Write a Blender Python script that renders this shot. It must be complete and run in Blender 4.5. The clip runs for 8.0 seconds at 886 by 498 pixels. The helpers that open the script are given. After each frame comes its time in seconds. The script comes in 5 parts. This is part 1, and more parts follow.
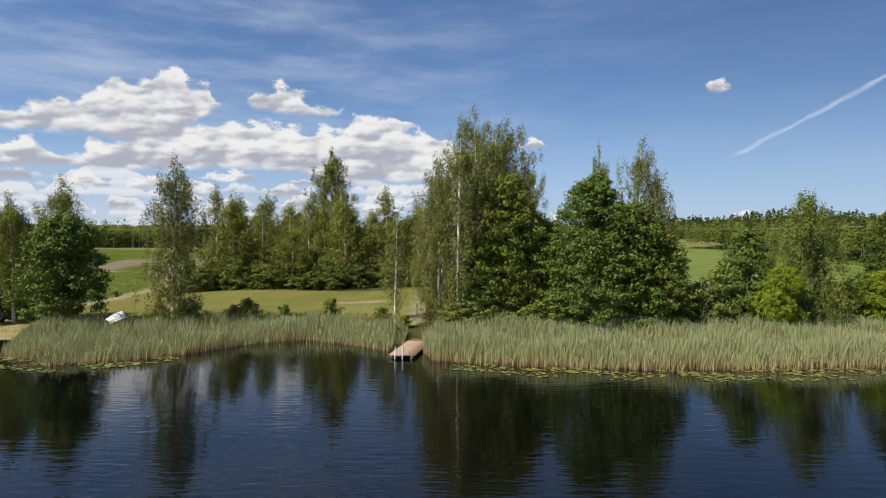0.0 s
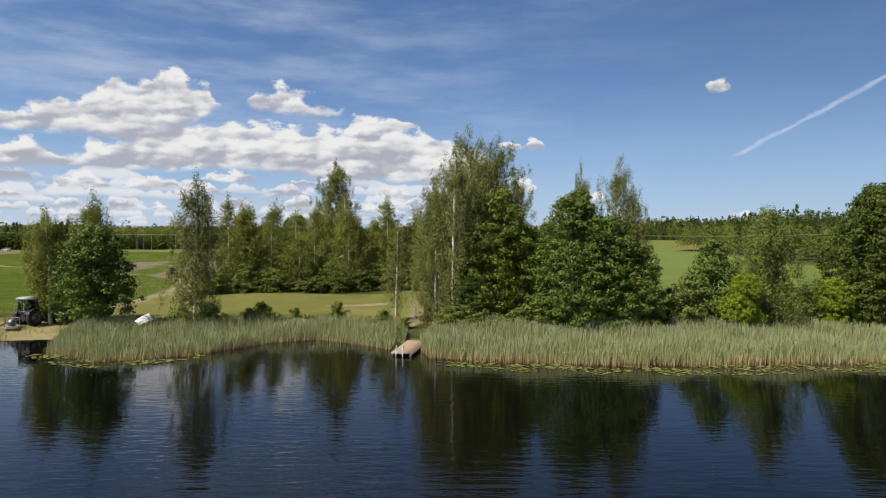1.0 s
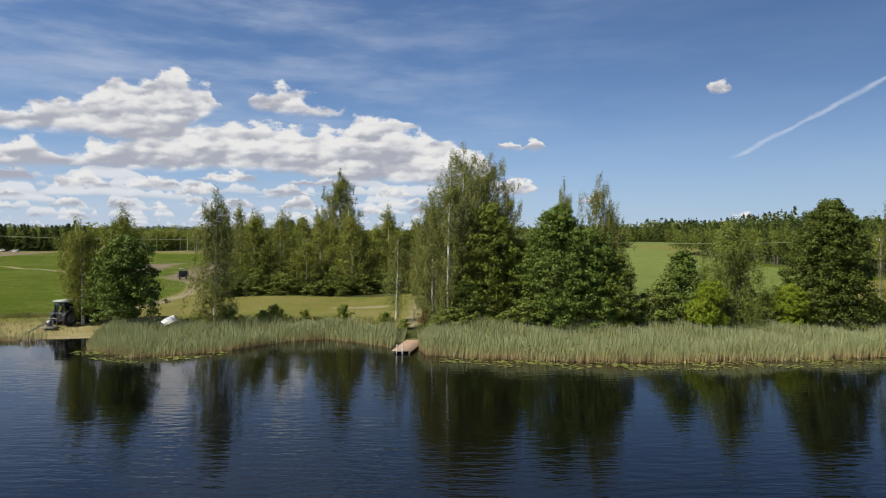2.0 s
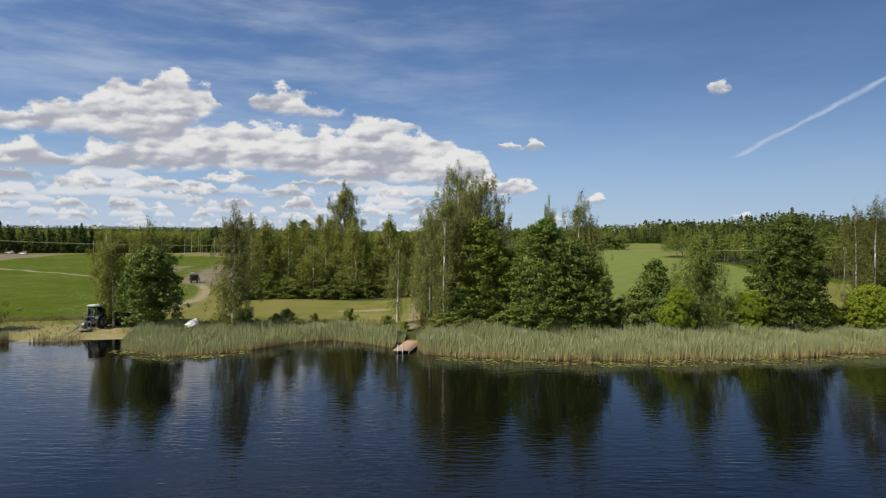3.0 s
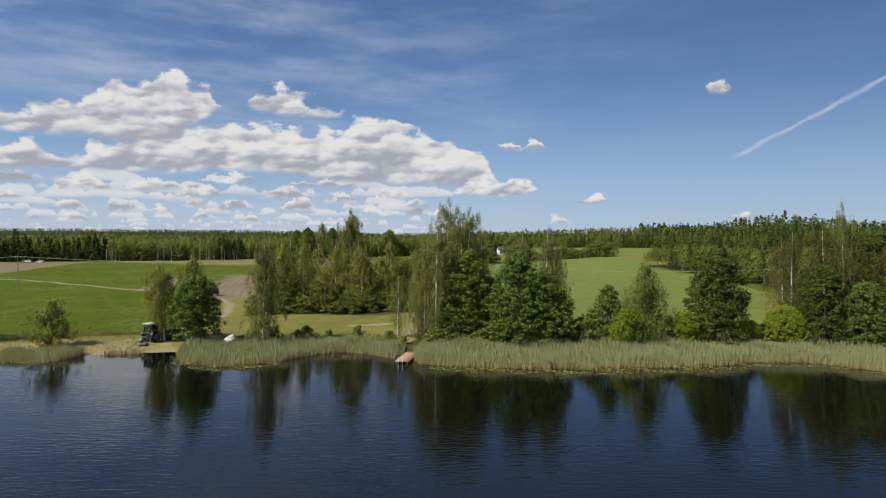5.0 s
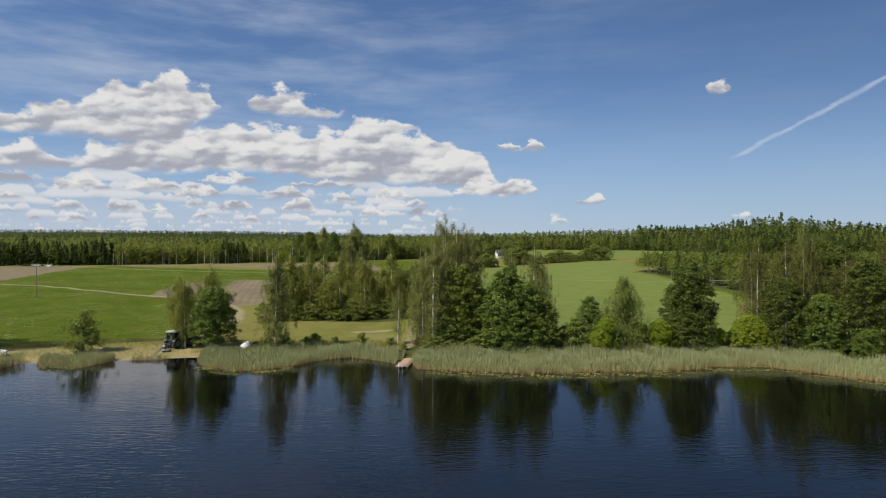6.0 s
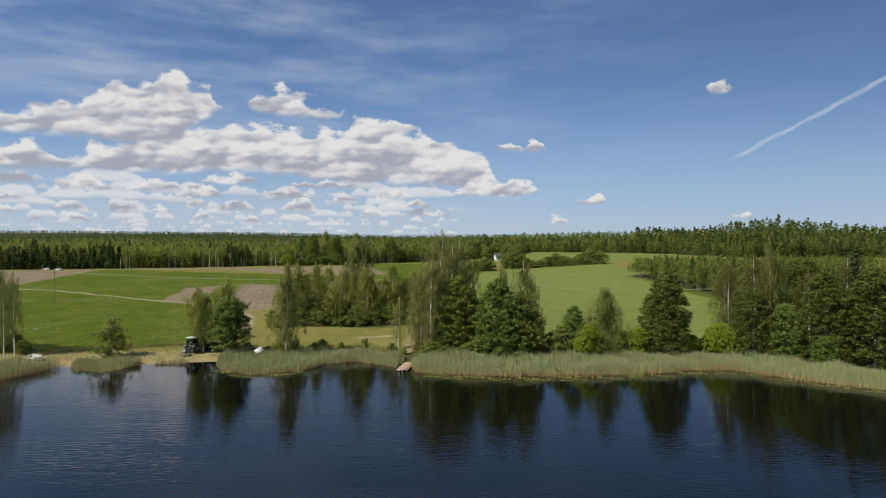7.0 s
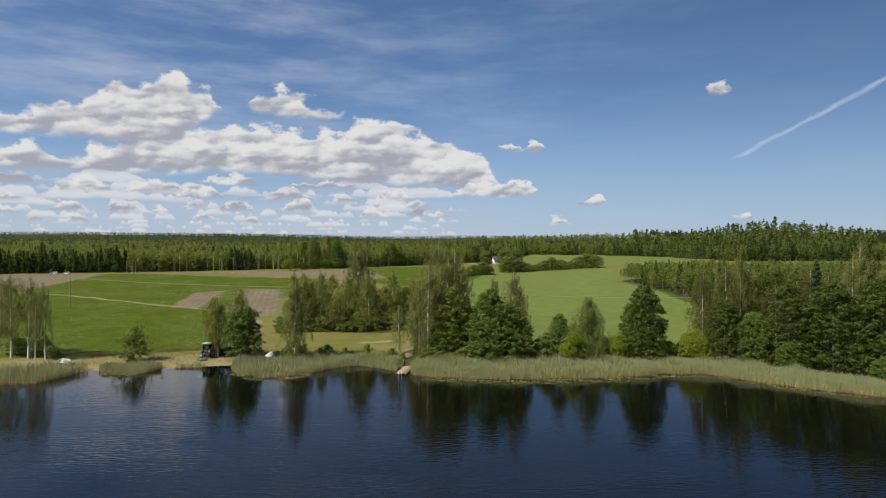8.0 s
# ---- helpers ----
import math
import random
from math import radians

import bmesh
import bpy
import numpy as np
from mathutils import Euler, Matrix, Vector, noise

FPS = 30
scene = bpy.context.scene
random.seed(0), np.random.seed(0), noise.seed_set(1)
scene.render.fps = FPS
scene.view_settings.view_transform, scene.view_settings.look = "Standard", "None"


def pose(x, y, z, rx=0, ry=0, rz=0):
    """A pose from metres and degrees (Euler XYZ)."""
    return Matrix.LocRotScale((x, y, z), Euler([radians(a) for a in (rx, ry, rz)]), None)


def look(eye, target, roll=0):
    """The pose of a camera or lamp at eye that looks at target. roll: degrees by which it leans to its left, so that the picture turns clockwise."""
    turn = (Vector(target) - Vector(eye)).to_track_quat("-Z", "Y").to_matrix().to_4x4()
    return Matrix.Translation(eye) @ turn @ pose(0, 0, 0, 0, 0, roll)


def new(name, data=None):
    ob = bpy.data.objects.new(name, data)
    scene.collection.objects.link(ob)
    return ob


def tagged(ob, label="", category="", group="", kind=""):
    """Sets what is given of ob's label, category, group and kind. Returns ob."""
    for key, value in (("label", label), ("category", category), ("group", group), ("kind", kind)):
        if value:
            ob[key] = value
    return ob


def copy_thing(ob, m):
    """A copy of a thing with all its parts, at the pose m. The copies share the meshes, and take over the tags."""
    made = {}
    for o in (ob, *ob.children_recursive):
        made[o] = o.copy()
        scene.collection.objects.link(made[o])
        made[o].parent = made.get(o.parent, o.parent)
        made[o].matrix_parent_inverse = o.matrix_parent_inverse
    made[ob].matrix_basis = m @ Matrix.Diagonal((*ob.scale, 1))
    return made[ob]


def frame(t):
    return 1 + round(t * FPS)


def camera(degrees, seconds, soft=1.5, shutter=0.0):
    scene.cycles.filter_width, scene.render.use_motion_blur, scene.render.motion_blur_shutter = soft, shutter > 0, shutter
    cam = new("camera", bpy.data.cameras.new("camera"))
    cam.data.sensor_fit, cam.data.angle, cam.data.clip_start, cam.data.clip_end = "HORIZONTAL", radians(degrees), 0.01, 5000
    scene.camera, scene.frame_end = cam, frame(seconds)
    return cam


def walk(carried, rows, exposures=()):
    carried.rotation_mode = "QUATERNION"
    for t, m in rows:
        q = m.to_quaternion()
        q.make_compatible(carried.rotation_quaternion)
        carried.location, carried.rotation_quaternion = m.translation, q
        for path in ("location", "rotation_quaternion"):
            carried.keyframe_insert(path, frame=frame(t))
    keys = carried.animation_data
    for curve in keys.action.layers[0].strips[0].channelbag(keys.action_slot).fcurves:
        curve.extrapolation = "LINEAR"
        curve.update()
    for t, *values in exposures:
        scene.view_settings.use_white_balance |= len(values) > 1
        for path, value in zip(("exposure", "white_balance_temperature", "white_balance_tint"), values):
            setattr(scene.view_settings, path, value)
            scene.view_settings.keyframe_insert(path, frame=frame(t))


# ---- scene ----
cam = camera(70.0, 8.0, soft=1.15)
PATH = [
    (0, (3.381, 2.966, 7.813), (3.382, 4.966, 7.787), 0.2),
    (0.5, (3.574, 0.262, 8.216), (3.574, 2.262, 8.191), 0.2),
    (1, (3.72, -2.576, 8.644), (3.721, -0.576, 8.619), 0.2),
    (1.5, (3.921, -5.565, 9.061), (3.921, -3.565, 9.037), 0.3),
    (3, (4.594, -15.768, 10.671), (4.593, -13.768, 10.648), 0.3),
    (3.5, (4.758, -19.335, 11.414), (4.758, -17.335, 11.393), 0.3),
    (4, (5.073, -23.111, 12.421), (5.072, -21.111, 12.4), 0.3),
    (4.5, (5.376, -27.233, 13.493), (5.375, -25.233, 13.472), 0.2),
    (6, (6.191, -40.056, 16.847), (6.191, -38.056, 16.827), 0.1),
    (6.5, (6.525, -44.375, 17.964), (6.524, -42.375, 17.944), 0.1),
    (7, (6.831, -48.876, 19.06), (6.829, -46.876, 19.041), 0.1),
    (7.5, (7.083, -53.434, 20.188), (7.083, -51.434, 20.17), 0.1),
    (8, (7.533, -57.838, 21.32), (7.531, -55.838, 21.303), 0.1),
]
EXPOSED = [(0, 0.35), (1.5, 0.29), (3.5, 0.19), (5.0, 0.16), (8, 0.14)]
walk(cam, [(t, look(eye, target, roll)) for t, eye, target, roll in PATH], EXPOSED)

# ---- world, sun ----
SUN_AZ, SUN_EL = math.atan2(-0.88, -0.47), radians(47)
sun_dir = Vector((math.sin(SUN_AZ) * math.cos(SUN_EL), math.cos(SUN_AZ) * math.cos(SUN_EL), math.sin(SUN_EL)))
sun_data = bpy.data.lights.new("sun", "SUN")
sun_data.energy, sun_data.angle, sun_data.color = 5.0, radians(0.53), (1.0, 0.94, 0.80)
sun_ob = new("sun", sun_data)
sun_ob.matrix_world = look(sun_dir * 200, (0, 0, 0))


class Nodes:
    """Short ways to write node trees."""

    def __init__(self, tree):
        self.t = tree
        tree.nodes.clear()

    def add(self, kind):
        return self.t.nodes.new(kind)

    def link(self, a, b):
        self.t.links.new(a, b)

    def put(self, socket, v):
        if isinstance(v, bpy.types.NodeSocket):
            self.link(v, socket)
        elif isinstance(v, (tuple, list)) and len(v) == 3 and socket.type == "RGBA":
            socket.default_value = (*v, 1.0)
        else:
            socket.default_value = v

    def math(self, op, a, b=0.0, c=0.0, clamp=False):
        n = self.add("ShaderNodeMath")
        n.operation = op
        n.use_clamp = clamp
        for s, v in zip(n.inputs, (a, b, c)):
            self.put(s, v)
        return n.outputs[0]

    def vec(self, op, a, b=(0, 0, 0)):
        n = self.add("ShaderNodeVectorMath")
        n.operation = op
        self.put(n.inputs[0], a)
        self.put(n.inputs[1], b)
        return n.outputs[0]

    def xyz(self, x, y, z):
        n = self.add("ShaderNodeCombineXYZ")
        for s, v in zip(n.inputs, (x, y, z)):
            self.put(s, v)
        return n.outputs[0]

    def split(self, v):
        n = self.add("ShaderNodeSeparateXYZ")
        self.put(n.inputs[0], v)
        return n.outputs

    def noise(self, v, scale, detail=4.0, rough=0.55, lac=2.0):
        n = self.add("ShaderNodeTexNoise")
        self.put(n.inputs["Vector"], v)
        n.inputs["Scale"].default_value, n.inputs["Detail"].default_value = scale, detail
        n.inputs["Roughness"].default_value, n.inputs["Lacunarity"].default_value = rough, lac
        return n.outputs["Fac"]

    def cells(self, v, scale, soft=0.35):
        """Distance to the nearest of scattered points, rounded off: billows when turned over."""
        n = self.add("ShaderNodeTexVoronoi")
        n.voronoi_dimensions, n.feature = "2D", "SMOOTH_F1"
        self.put(n.inputs["Vector"], v)
        n.inputs["Scale"].default_value, n.inputs["Smoothness"].default_value = scale, soft
        return n.outputs["Distance"]

    def mix(self, f, a, b, mode="MIX"):
        n = self.add("ShaderNodeMix")
        n.data_type, n.blend_type = "RGBA", mode
        self.put(n.inputs[0], f)
        self.put(n.inputs[6], a)
        self.put(n.inputs[7], b)
        return n.outputs[2]

    def step(self, v, lo, hi):
        n = self.add("ShaderNodeMapRange")
        n.interpolation_type = "SMOOTHSTEP"
        for s, x in zip(n.inputs, (v, lo, hi, 0.0, 1.0)):
            self.put(s, x)
        return n.outputs[0]

    def ramp(self, f, stops, linear=True):
        n = self.add("ShaderNodeValToRGB")
        n.color_ramp.interpolation = "LINEAR" if linear else "EASE"
        e = n.color_ramp.elements
        while len(e) < len(stops):
            e.new(0.5)
        for el, (p, c) in zip(e, sorted(stops)):
            el.position = p
        for el, (p, c) in zip(e, sorted(stops)):
            el.color = (*c, 1.0)
        self.put(n.inputs[0], f)
        return n.outputs[0]

    def attr(self, name):
        n = self.add("ShaderNodeAttribute")
        n.attribute_name = name
        return n.outputs["Fac"]

    def bump(self, h, strength, dist):
        n = self.add("ShaderNodeBump")
        self.put(n.inputs["Height"], h)
        n.inputs["Strength"].default_value, n.inputs["Distance"].default_value = strength, dist
        return n.outputs[0]


def build_sky():
    world = bpy.data.worlds.new("sky")
    scene.world = world
    world.use_nodes = True
    N = Nodes(world.node_tree)
    sky = N.add("ShaderNodeTexSky")
    sky.sky_type = "NISHITA"
    sky.sun_disc, sky.sun_elevation, sky.sun_rotation = False, SUN_EL, SUN_AZ
    sky.altitude, sky.air_density, sky.dust_density, sky.ozone_density = 50.0, 1.0, 0.0, 2.0
    way = N.add("ShaderNodeTexCoord").outputs["Generated"]
    x, y, z = N.split(way)
    az = N.math("ARCTAN2", x, y)
    flat = N.math("SQRT", N.math("ADD", N.math("MULTIPLY", x, x), N.math("MULTIPLY", y, y)))
    el = N.math("ARCTAN2", z, flat)
    p = N.xyz(az, N.math("MULTIPLY", el, 1.5), 0.0)
    big, fine = N.noise(p, 14.0, 7.0, 0.6), N.noise(N.vec("ADD", p, (3.1, 1.7, 0.4)), 42.0, 5.0, 0.6)
    lit = N.noise(N.vec("ADD", p, (-0.010, 0.016, 0.0)), 14.0, 7.0, 0.6)
    relief = N.math("SUBTRACT", big, lit)
    warp = N.math("ADD", N.math("MULTIPLY", N.math("SUBTRACT", big, 0.5), 0.055), N.math("MULTIPLY", N.math("SUBTRACT", fine, 0.5), 0.030))
    knobs = N.math("MULTIPLY_ADD", N.cells(N.vec("ADD", p, N.xyz(N.math("MULTIPLY", fine, 0.02), 0.0, 0.0)), 26.0), 0.024, -0.012)
    warp = N.math("ADD", warp, knobs)
    el_w = N.math("SUBTRACT", el, warp)
    az_w = N.math("ADD", az, N.math("MULTIPLY", N.math("SUBTRACT", lit, 0.5), 0.05))
    where = N.math("MULTIPLY_ADD", az_w, 1 / 1.5, 0.5)

    def deg(px, py):
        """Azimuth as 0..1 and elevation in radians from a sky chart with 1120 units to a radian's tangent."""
        a = math.atan((px - 784) / 1120)
        return a / 1.5 + 0.5, math.atan((428 - py) / 1120 * math.cos(a))

    soft = N.noise(p, 9.0, 2.5, 0.5)
    soft_lit = N.noise(N.vec("ADD", p, (-0.022, 0.04, 0.0)), 9.0, 2.5, 0.5)
    # heaped billows at two sizes, lit from above and the sun's side
    q = N.vec("ADD", N.vec("MULTIPLY", p, (0.8, 1.25, 1.0)), N.xyz(N.math("MULTIPLY", big, 0.05), N.math("MULTIPLY", fine, 0.03), 0.0))
    toward = (-0.007, 0.013, 0.0)
    heap = N.math("SUBTRACT", N.cells(N.vec("ADD", q, toward), 17.0), N.cells(q, 17.0))
    knob = N.math("SUBTRACT", N.cells(N.vec("ADD", q, (-0.004, 0.007, 0.0)), 40.0), N.cells(q, 40.0))
    puffy = N.math("MULTIPLY_ADD", heap, 1.6, N.math("MULTIPLY", knob, 0.8))
    form = N.math("ADD", N.math("MULTIPLY_ADD", N.math("SUBTRACT", soft, soft_lit), 1.6, puffy), N.math("MULTIPLY", relief, 1.5))
    curl = N.math("ADD", N.math("MULTIPLY", N.math("SUBTRACT", fine, 0.5), 0.040), N.math("MULTIPLY", N.math("SUBTRACT", big, 0.5), 0.030))

    def bank(rows, small=False):
        """A cloud bank: rows of (along, top, base) on the chart. Gives its cover and how high in it a point lies."""
        stops = []
        for px, top, base in rows:
            a, t = deg(px, top)
            stops.append((a, (t * 2, deg(px, base)[1] * 2, 0.0)))
        bend = curl if small else warp
        e = N.math("SUBTRACT", el, bend)
        r, g, _ = N.split(N.ramp(where_small if small else where, stops))
        top, base = N.math("MULTIPLY", r, 0.5), N.math("MULTIPLY", g, 0.5)
        thick = N.math("MAXIMUM", N.math("SUBTRACT", top, base), 0.0005)
        s = N.math("DIVIDE", N.math("SUBTRACT", e, base), thick)
        up = N.math("SUBTRACT", top, e)
        down = N.math("SUBTRACT", N.math("MULTIPLY_ADD", bend, 0.75, e), base)
        edge = 0.005 if small else 0.010
        cover = N.math("MULTIPLY", N.step(up, 0.0, edge), N.step(down, -0.003, edge))
        return N.math("MULTIPLY", cover, N.step(thick, 0.001, 0.006 if small else 0.012)), s

    where_small = N.math("MULTIPLY_ADD", N.math("ADD", az, N.math("MULTIPLY", N.math("SUBTRACT", fine, 0.5), 0.02)), 1 / 1.5, 0.5)

    def puffs(rows):
        """Separate small clouds: (from, to, top, base)."""
        out = []
        for x0, x1, top, base in rows:
            w = x1 - x0
            out += [(x0, base - 1, base), (x0 + 0.22 * w, base - 0.72 * (base - top), base), (x0 + 0.6 * w, top, base), (x1, base - 1, base)]
        return bank(out, True)

    banks = [
        bank([(-400, 250, 330), (-150, 225, 320), (0, 245, 302), (60, 236, 302), (110, 275, 302), (150, 255, 302), (230, 240, 304), (300, 228, 304), (360, 212, 302), (430, 222, 304), (480, 212, 306),
              (520, 226, 310), (560, 226, 320), (610, 222, 324), (655, 198, 324), (680, 206, 324), (720, 222, 326), (780, 248, 330), (830, 252, 330), (862, 282, 328), (884, 312, 326), (900, 325, 325)]),
        bank([(-300, 170, 240), (0, 190, 232), (60, 180, 236), (110, 158, 240), (160, 160, 246), (200, 140, 250), (235, 150, 254), (270, 125, 256), (315, 120, 252), (335, 142, 222), (365, 145, 208), (384, 172, 196),
              (398, 190, 190), (428, 190, 190), (450, 172, 196), (495, 143, 202), (530, 166, 206), (570, 178, 210), (600, 192, 206), (615, 200, 200)]),
        bank([(780, 345, 345), (800, 330, 342), (830, 318, 344), (905, 318, 346), (940, 318, 342), (952, 332, 332), (1015, 358, 358), (1030, 346, 360), (1062, 338, 360), (1074, 354, 354), (1290, 382, 382), (1300, 374, 384), (1325, 374, 384), (1335, 381, 381)], True),
        bank([(878, 260, 260), (890, 253, 266), (925, 256, 264), (945, 243, 266), (962, 248, 262), (970, 256, 256), (1245, 155, 155), (1256, 144, 164), (1284, 140, 164), (1294, 154, 154)], True),
        puffs([(-160, -30, 300, 322), (-14, 70, 303, 323), (84, 202, 306, 336), (206, 330, 314, 336), (345, 470, 304, 324), (505, 640, 314, 332), (650, 745, 330, 350)]),
        puffs([(-60, 58, 341, 353), (86, 156, 344, 370), (208, 252, 342, 352), (298, 404, 328, 348), (425, 568, 332, 350), (575, 640, 344, 356), (655, 770, 350, 364), (845, 882, 351, 359)]),
        puffs([(-20, 40, 360, 374), (186, 248, 354, 372), (252, 305, 360, 374), (308, 378, 348, 364), (380, 452, 350, 371), (492, 578, 351, 373), (630, 692, 361, 381), (720, 800, 362, 380)]),
        puffs([(40, 80, 376, 388), (105, 180, 376, 390), (330, 380, 374, 386), (430, 462, 380, 394), (520, 560, 376, 388), (735, 770, 360, 374), (905, 930, 372, 381), (960, 1018, 379, 392)]),
    ]
    # rows of small flat-based clouds that crowd together towards the horizon
    side = N.math("SUBTRACT", 1.0, N.step(az, -0.06, 0.22))
    low_rows = []
    for k, (py, tall, often) in enumerate(((412, 7, 34.0), (405, 8, 30.0), (398, 9, 26.0), (390, 10, 22.0), (381, 11, 19.0), (371, 13, 16.0), (360, 14, 13.0), (347, 16, 11.0), (333, 17, 9.0))):
        e0, high = (428 - py) / 1120, tall / 1120
        line = N.noise(N.xyz(az, 0.37 * k + 0.2, 7.0), often, 3.0, 0.6)
        body = N.math("SUBTRACT", line, N.math("MULTIPLY_ADD", side, -0.34, 0.78))
        curls = N.math("MULTIPLY", N.math("SUBTRACT", fine, 0.5), 0.6)
        top = N.math("MULTIPLY", N.math("ADD", N.step(body, 0.0, 0.16), N.math("MULTIPLY", curls, N.step(body, 0.0, 0.05))), high * 1.25)
        s = N.math("SUBTRACT", N.math("SUBTRACT", el, N.math("MULTIPLY", N.math("SUBTRACT", big, 0.5), 0.012)), e0)
        low_rows.append((N.math("MULTIPLY", N.math("MULTIPLY", N.step(s, -0.0022, 0.0022), N.step(N.math("SUBTRACT", top, s), 0.0, 0.0040)), 0.80), N.math("DIVIDE", s, high)))

    white, grey = (0.83, 0.825, 0.82), (0.41, 0.43, 0.50)
    color = N.mix(1.0, sky.outputs[0], (0.068, 0.0805, 0.101), "MULTIPLY")
    color = N.mix(N.math("MULTIPLY", N.step(az, 0.0, 0.7), 0.22), color, (0.0, 0.0, 0.0))
    color = N.mix(N.math("MULTIPLY", N.math("SUBTRACT", 1.0, N.step(el, 0.0, 0.24)), 0.6), color, (0.40, 0.53, 0.77))
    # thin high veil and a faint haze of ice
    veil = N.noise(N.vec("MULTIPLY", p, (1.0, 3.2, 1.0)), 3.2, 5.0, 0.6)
    # veil thickened overhead, unseen, added to brighten the water's reflection
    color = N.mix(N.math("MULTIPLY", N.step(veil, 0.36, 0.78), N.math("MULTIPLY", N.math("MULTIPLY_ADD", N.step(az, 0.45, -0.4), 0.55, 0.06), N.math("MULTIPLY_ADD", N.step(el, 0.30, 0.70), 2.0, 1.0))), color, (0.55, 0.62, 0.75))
    color = N.mix(N.math("MULTIPLY", N.math("MULTIPLY", side, N.math("SUBTRACT", 1.0, N.step(el, 0.0, 0.10))), 0.3), color, (0.60, 0.66, 0.76))
    for cover, s in low_rows:
        color = N.mix(cover, color, N.mix(N.step(N.math("ADD", s, N.math("MULTIPLY", form, 0.35)), -0.25, 0.6), (0.57, 0.60, 0.67), (0.80, 0.81, 0.83)))
    for cover, s in banks:
        shade = N.step(N.math("ADD", s, form), -0.14, 0.95)
        color = N.mix(cover, color, N.mix(shade, grey, white))
    # the vapour trail of an aircraft
    a0, e0 = deg(1288, 281)
    a1, e1 = deg(1568, 133)
    a0, a1 = (a0 - 0.5) * 1.5, (a1 - 0.5) * 1.5
    along = N.math("DIVIDE", N.math("SUBTRACT", az, a0), a1 - a0)
    wob = N.math("MULTIPLY", N.math("SUBTRACT", N.noise(p, 30.0, 3.0, 0.5), 0.5), 0.012)
    off = N.math("ABSOLUTE", N.math("SUBTRACT", N.math("ADD", el, wob), N.math("MULTIPLY_ADD", along, e1 - e0, e0)))
    trail = N.math("MULTIPLY", N.math("SUBTRACT", 1.0, N.step(off, 0.0004, 0.0050)), N.step(along, -0.02, 0.12))
    color = N.mix(N.math("MULTIPLY", trail, N.math("MULTIPLY_ADD", fine, 0.5, 0.1)), color, (0.75, 0.79, 0.88))
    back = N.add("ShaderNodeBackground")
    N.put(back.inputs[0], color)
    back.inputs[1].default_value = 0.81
    out = N.add("ShaderNodeOutputWorld")
    N.link(back.outputs[0], out.inputs[0])


build_sky()


# ---- materials ----
def material(name):
    m = bpy.data.materials.new(name)
    m.use_nodes = True
    return m, Nodes(m.node_tree)


def finish(N, color, rough=0.7, metal=0.0, normal=None, spec=0.3, through_light=0.0, alpha=None):
    b = N.add("ShaderNodeBsdfPrincipled")
    N.put(b.inputs["Base Color"], color)
    N.put(b.inputs["Roughness"], rough)
    N.put(b.inputs["Metallic"], metal)
    b.inputs["Specular IOR Level"].default_value = spec
    if normal is not None:
        N.link(normal, b.inputs["Normal"])
    shader = b.outputs[0]
    if through_light:
        tr = N.add("ShaderNodeBsdfTranslucent")
        N.put(tr.inputs[0], color)
        mx = N.add("ShaderNodeMixShader")
        mx.inputs[0].default_value = through_light
        N.link(shader, mx.inputs[1])
        N.link(tr.outputs[0], mx.inputs[2])
        shader = mx.outputs[0]
    out = N.add("ShaderNodeOutputMaterial")
    N.link(shader, out.inputs[0])


def leaf_material(name, dark, light, dry, gloss=0.6, thin=0.2):
    m, N = material(name)
    geo = N.add("ShaderNodeNewGeometry")
    info = N.add("ShaderNodeObjectInfo")
    pos = N.add("ShaderNodeTexCoord").outputs["Object"]
    clump = N.noise(pos, 0.55, 3.0)
    tuft = N.noise(pos, 1.9, 2.0)
    c = N.mix(N.math("MULTIPLY_ADD", geo.outputs["Random Per Island"], 0.45, N.math("MULTIPLY_ADD", N.step(tuft, 0.3, 0.7), 0.4, 0.05)), dark, light)
    c = N.mix(N.math("MULTIPLY", N.step(clump, 0.42, 0.75), 0.45), c, dry)
    c = N.mix(N.math("MULTIPLY", info.outputs["Random"], 0.35), c, N.mix(0.5, c, dry))
    finish(N, c, gloss, spec=0.1, through_light=thin)
    return m


def tint_leaf_material(name, stops):
    """Leaves of far woods: the tint of each tree comes with its mesh."""
    m, N = material(name)
    geo = N.add("ShaderNodeNewGeometry")
    c = N.ramp(N.attr("tint"), stops)
    c = N.mix(N.math("MULTIPLY_ADD", geo.outputs["Random Per Island"], 0.4, 0.05), c, N.mix(1.0, c, (1.35, 1.3, 1.15), "MULTIPLY"))
    finish(N, c, 0.8, spec=0.05, through_light=0.5)
    return m


def plain(name, color, rough=0.5, metal=0.0, scale=6.0, vary=0.25, bump=0.0, spec=0.4):
    """Paint, metal or plastic with a little dirt and unevenness."""
    m, N = material(name)
    pos = N.add("ShaderNodeTexCoord").outputs["Object"]
    n1, n2 = N.noise(pos, scale, 5.0), N.noise(pos, scale * 7, 3.0)
    f = N.math("MULTIPLY_ADD", n1, 0.7, N.math("MULTIPLY", n2, 0.3))
    c = N.mix(N.step(f, 0.3, 0.75), tuple(v * (1 - vary) for v in color), tuple(min(1, v * (1 + vary * 0.6)) for v in color))
    finish(N, c, N.math("MULTIPLY_ADD", n1, 0.3, rough - 0.15), metal, N.bump(n2, bump, 0.01) if bump else None, spec)
    return m


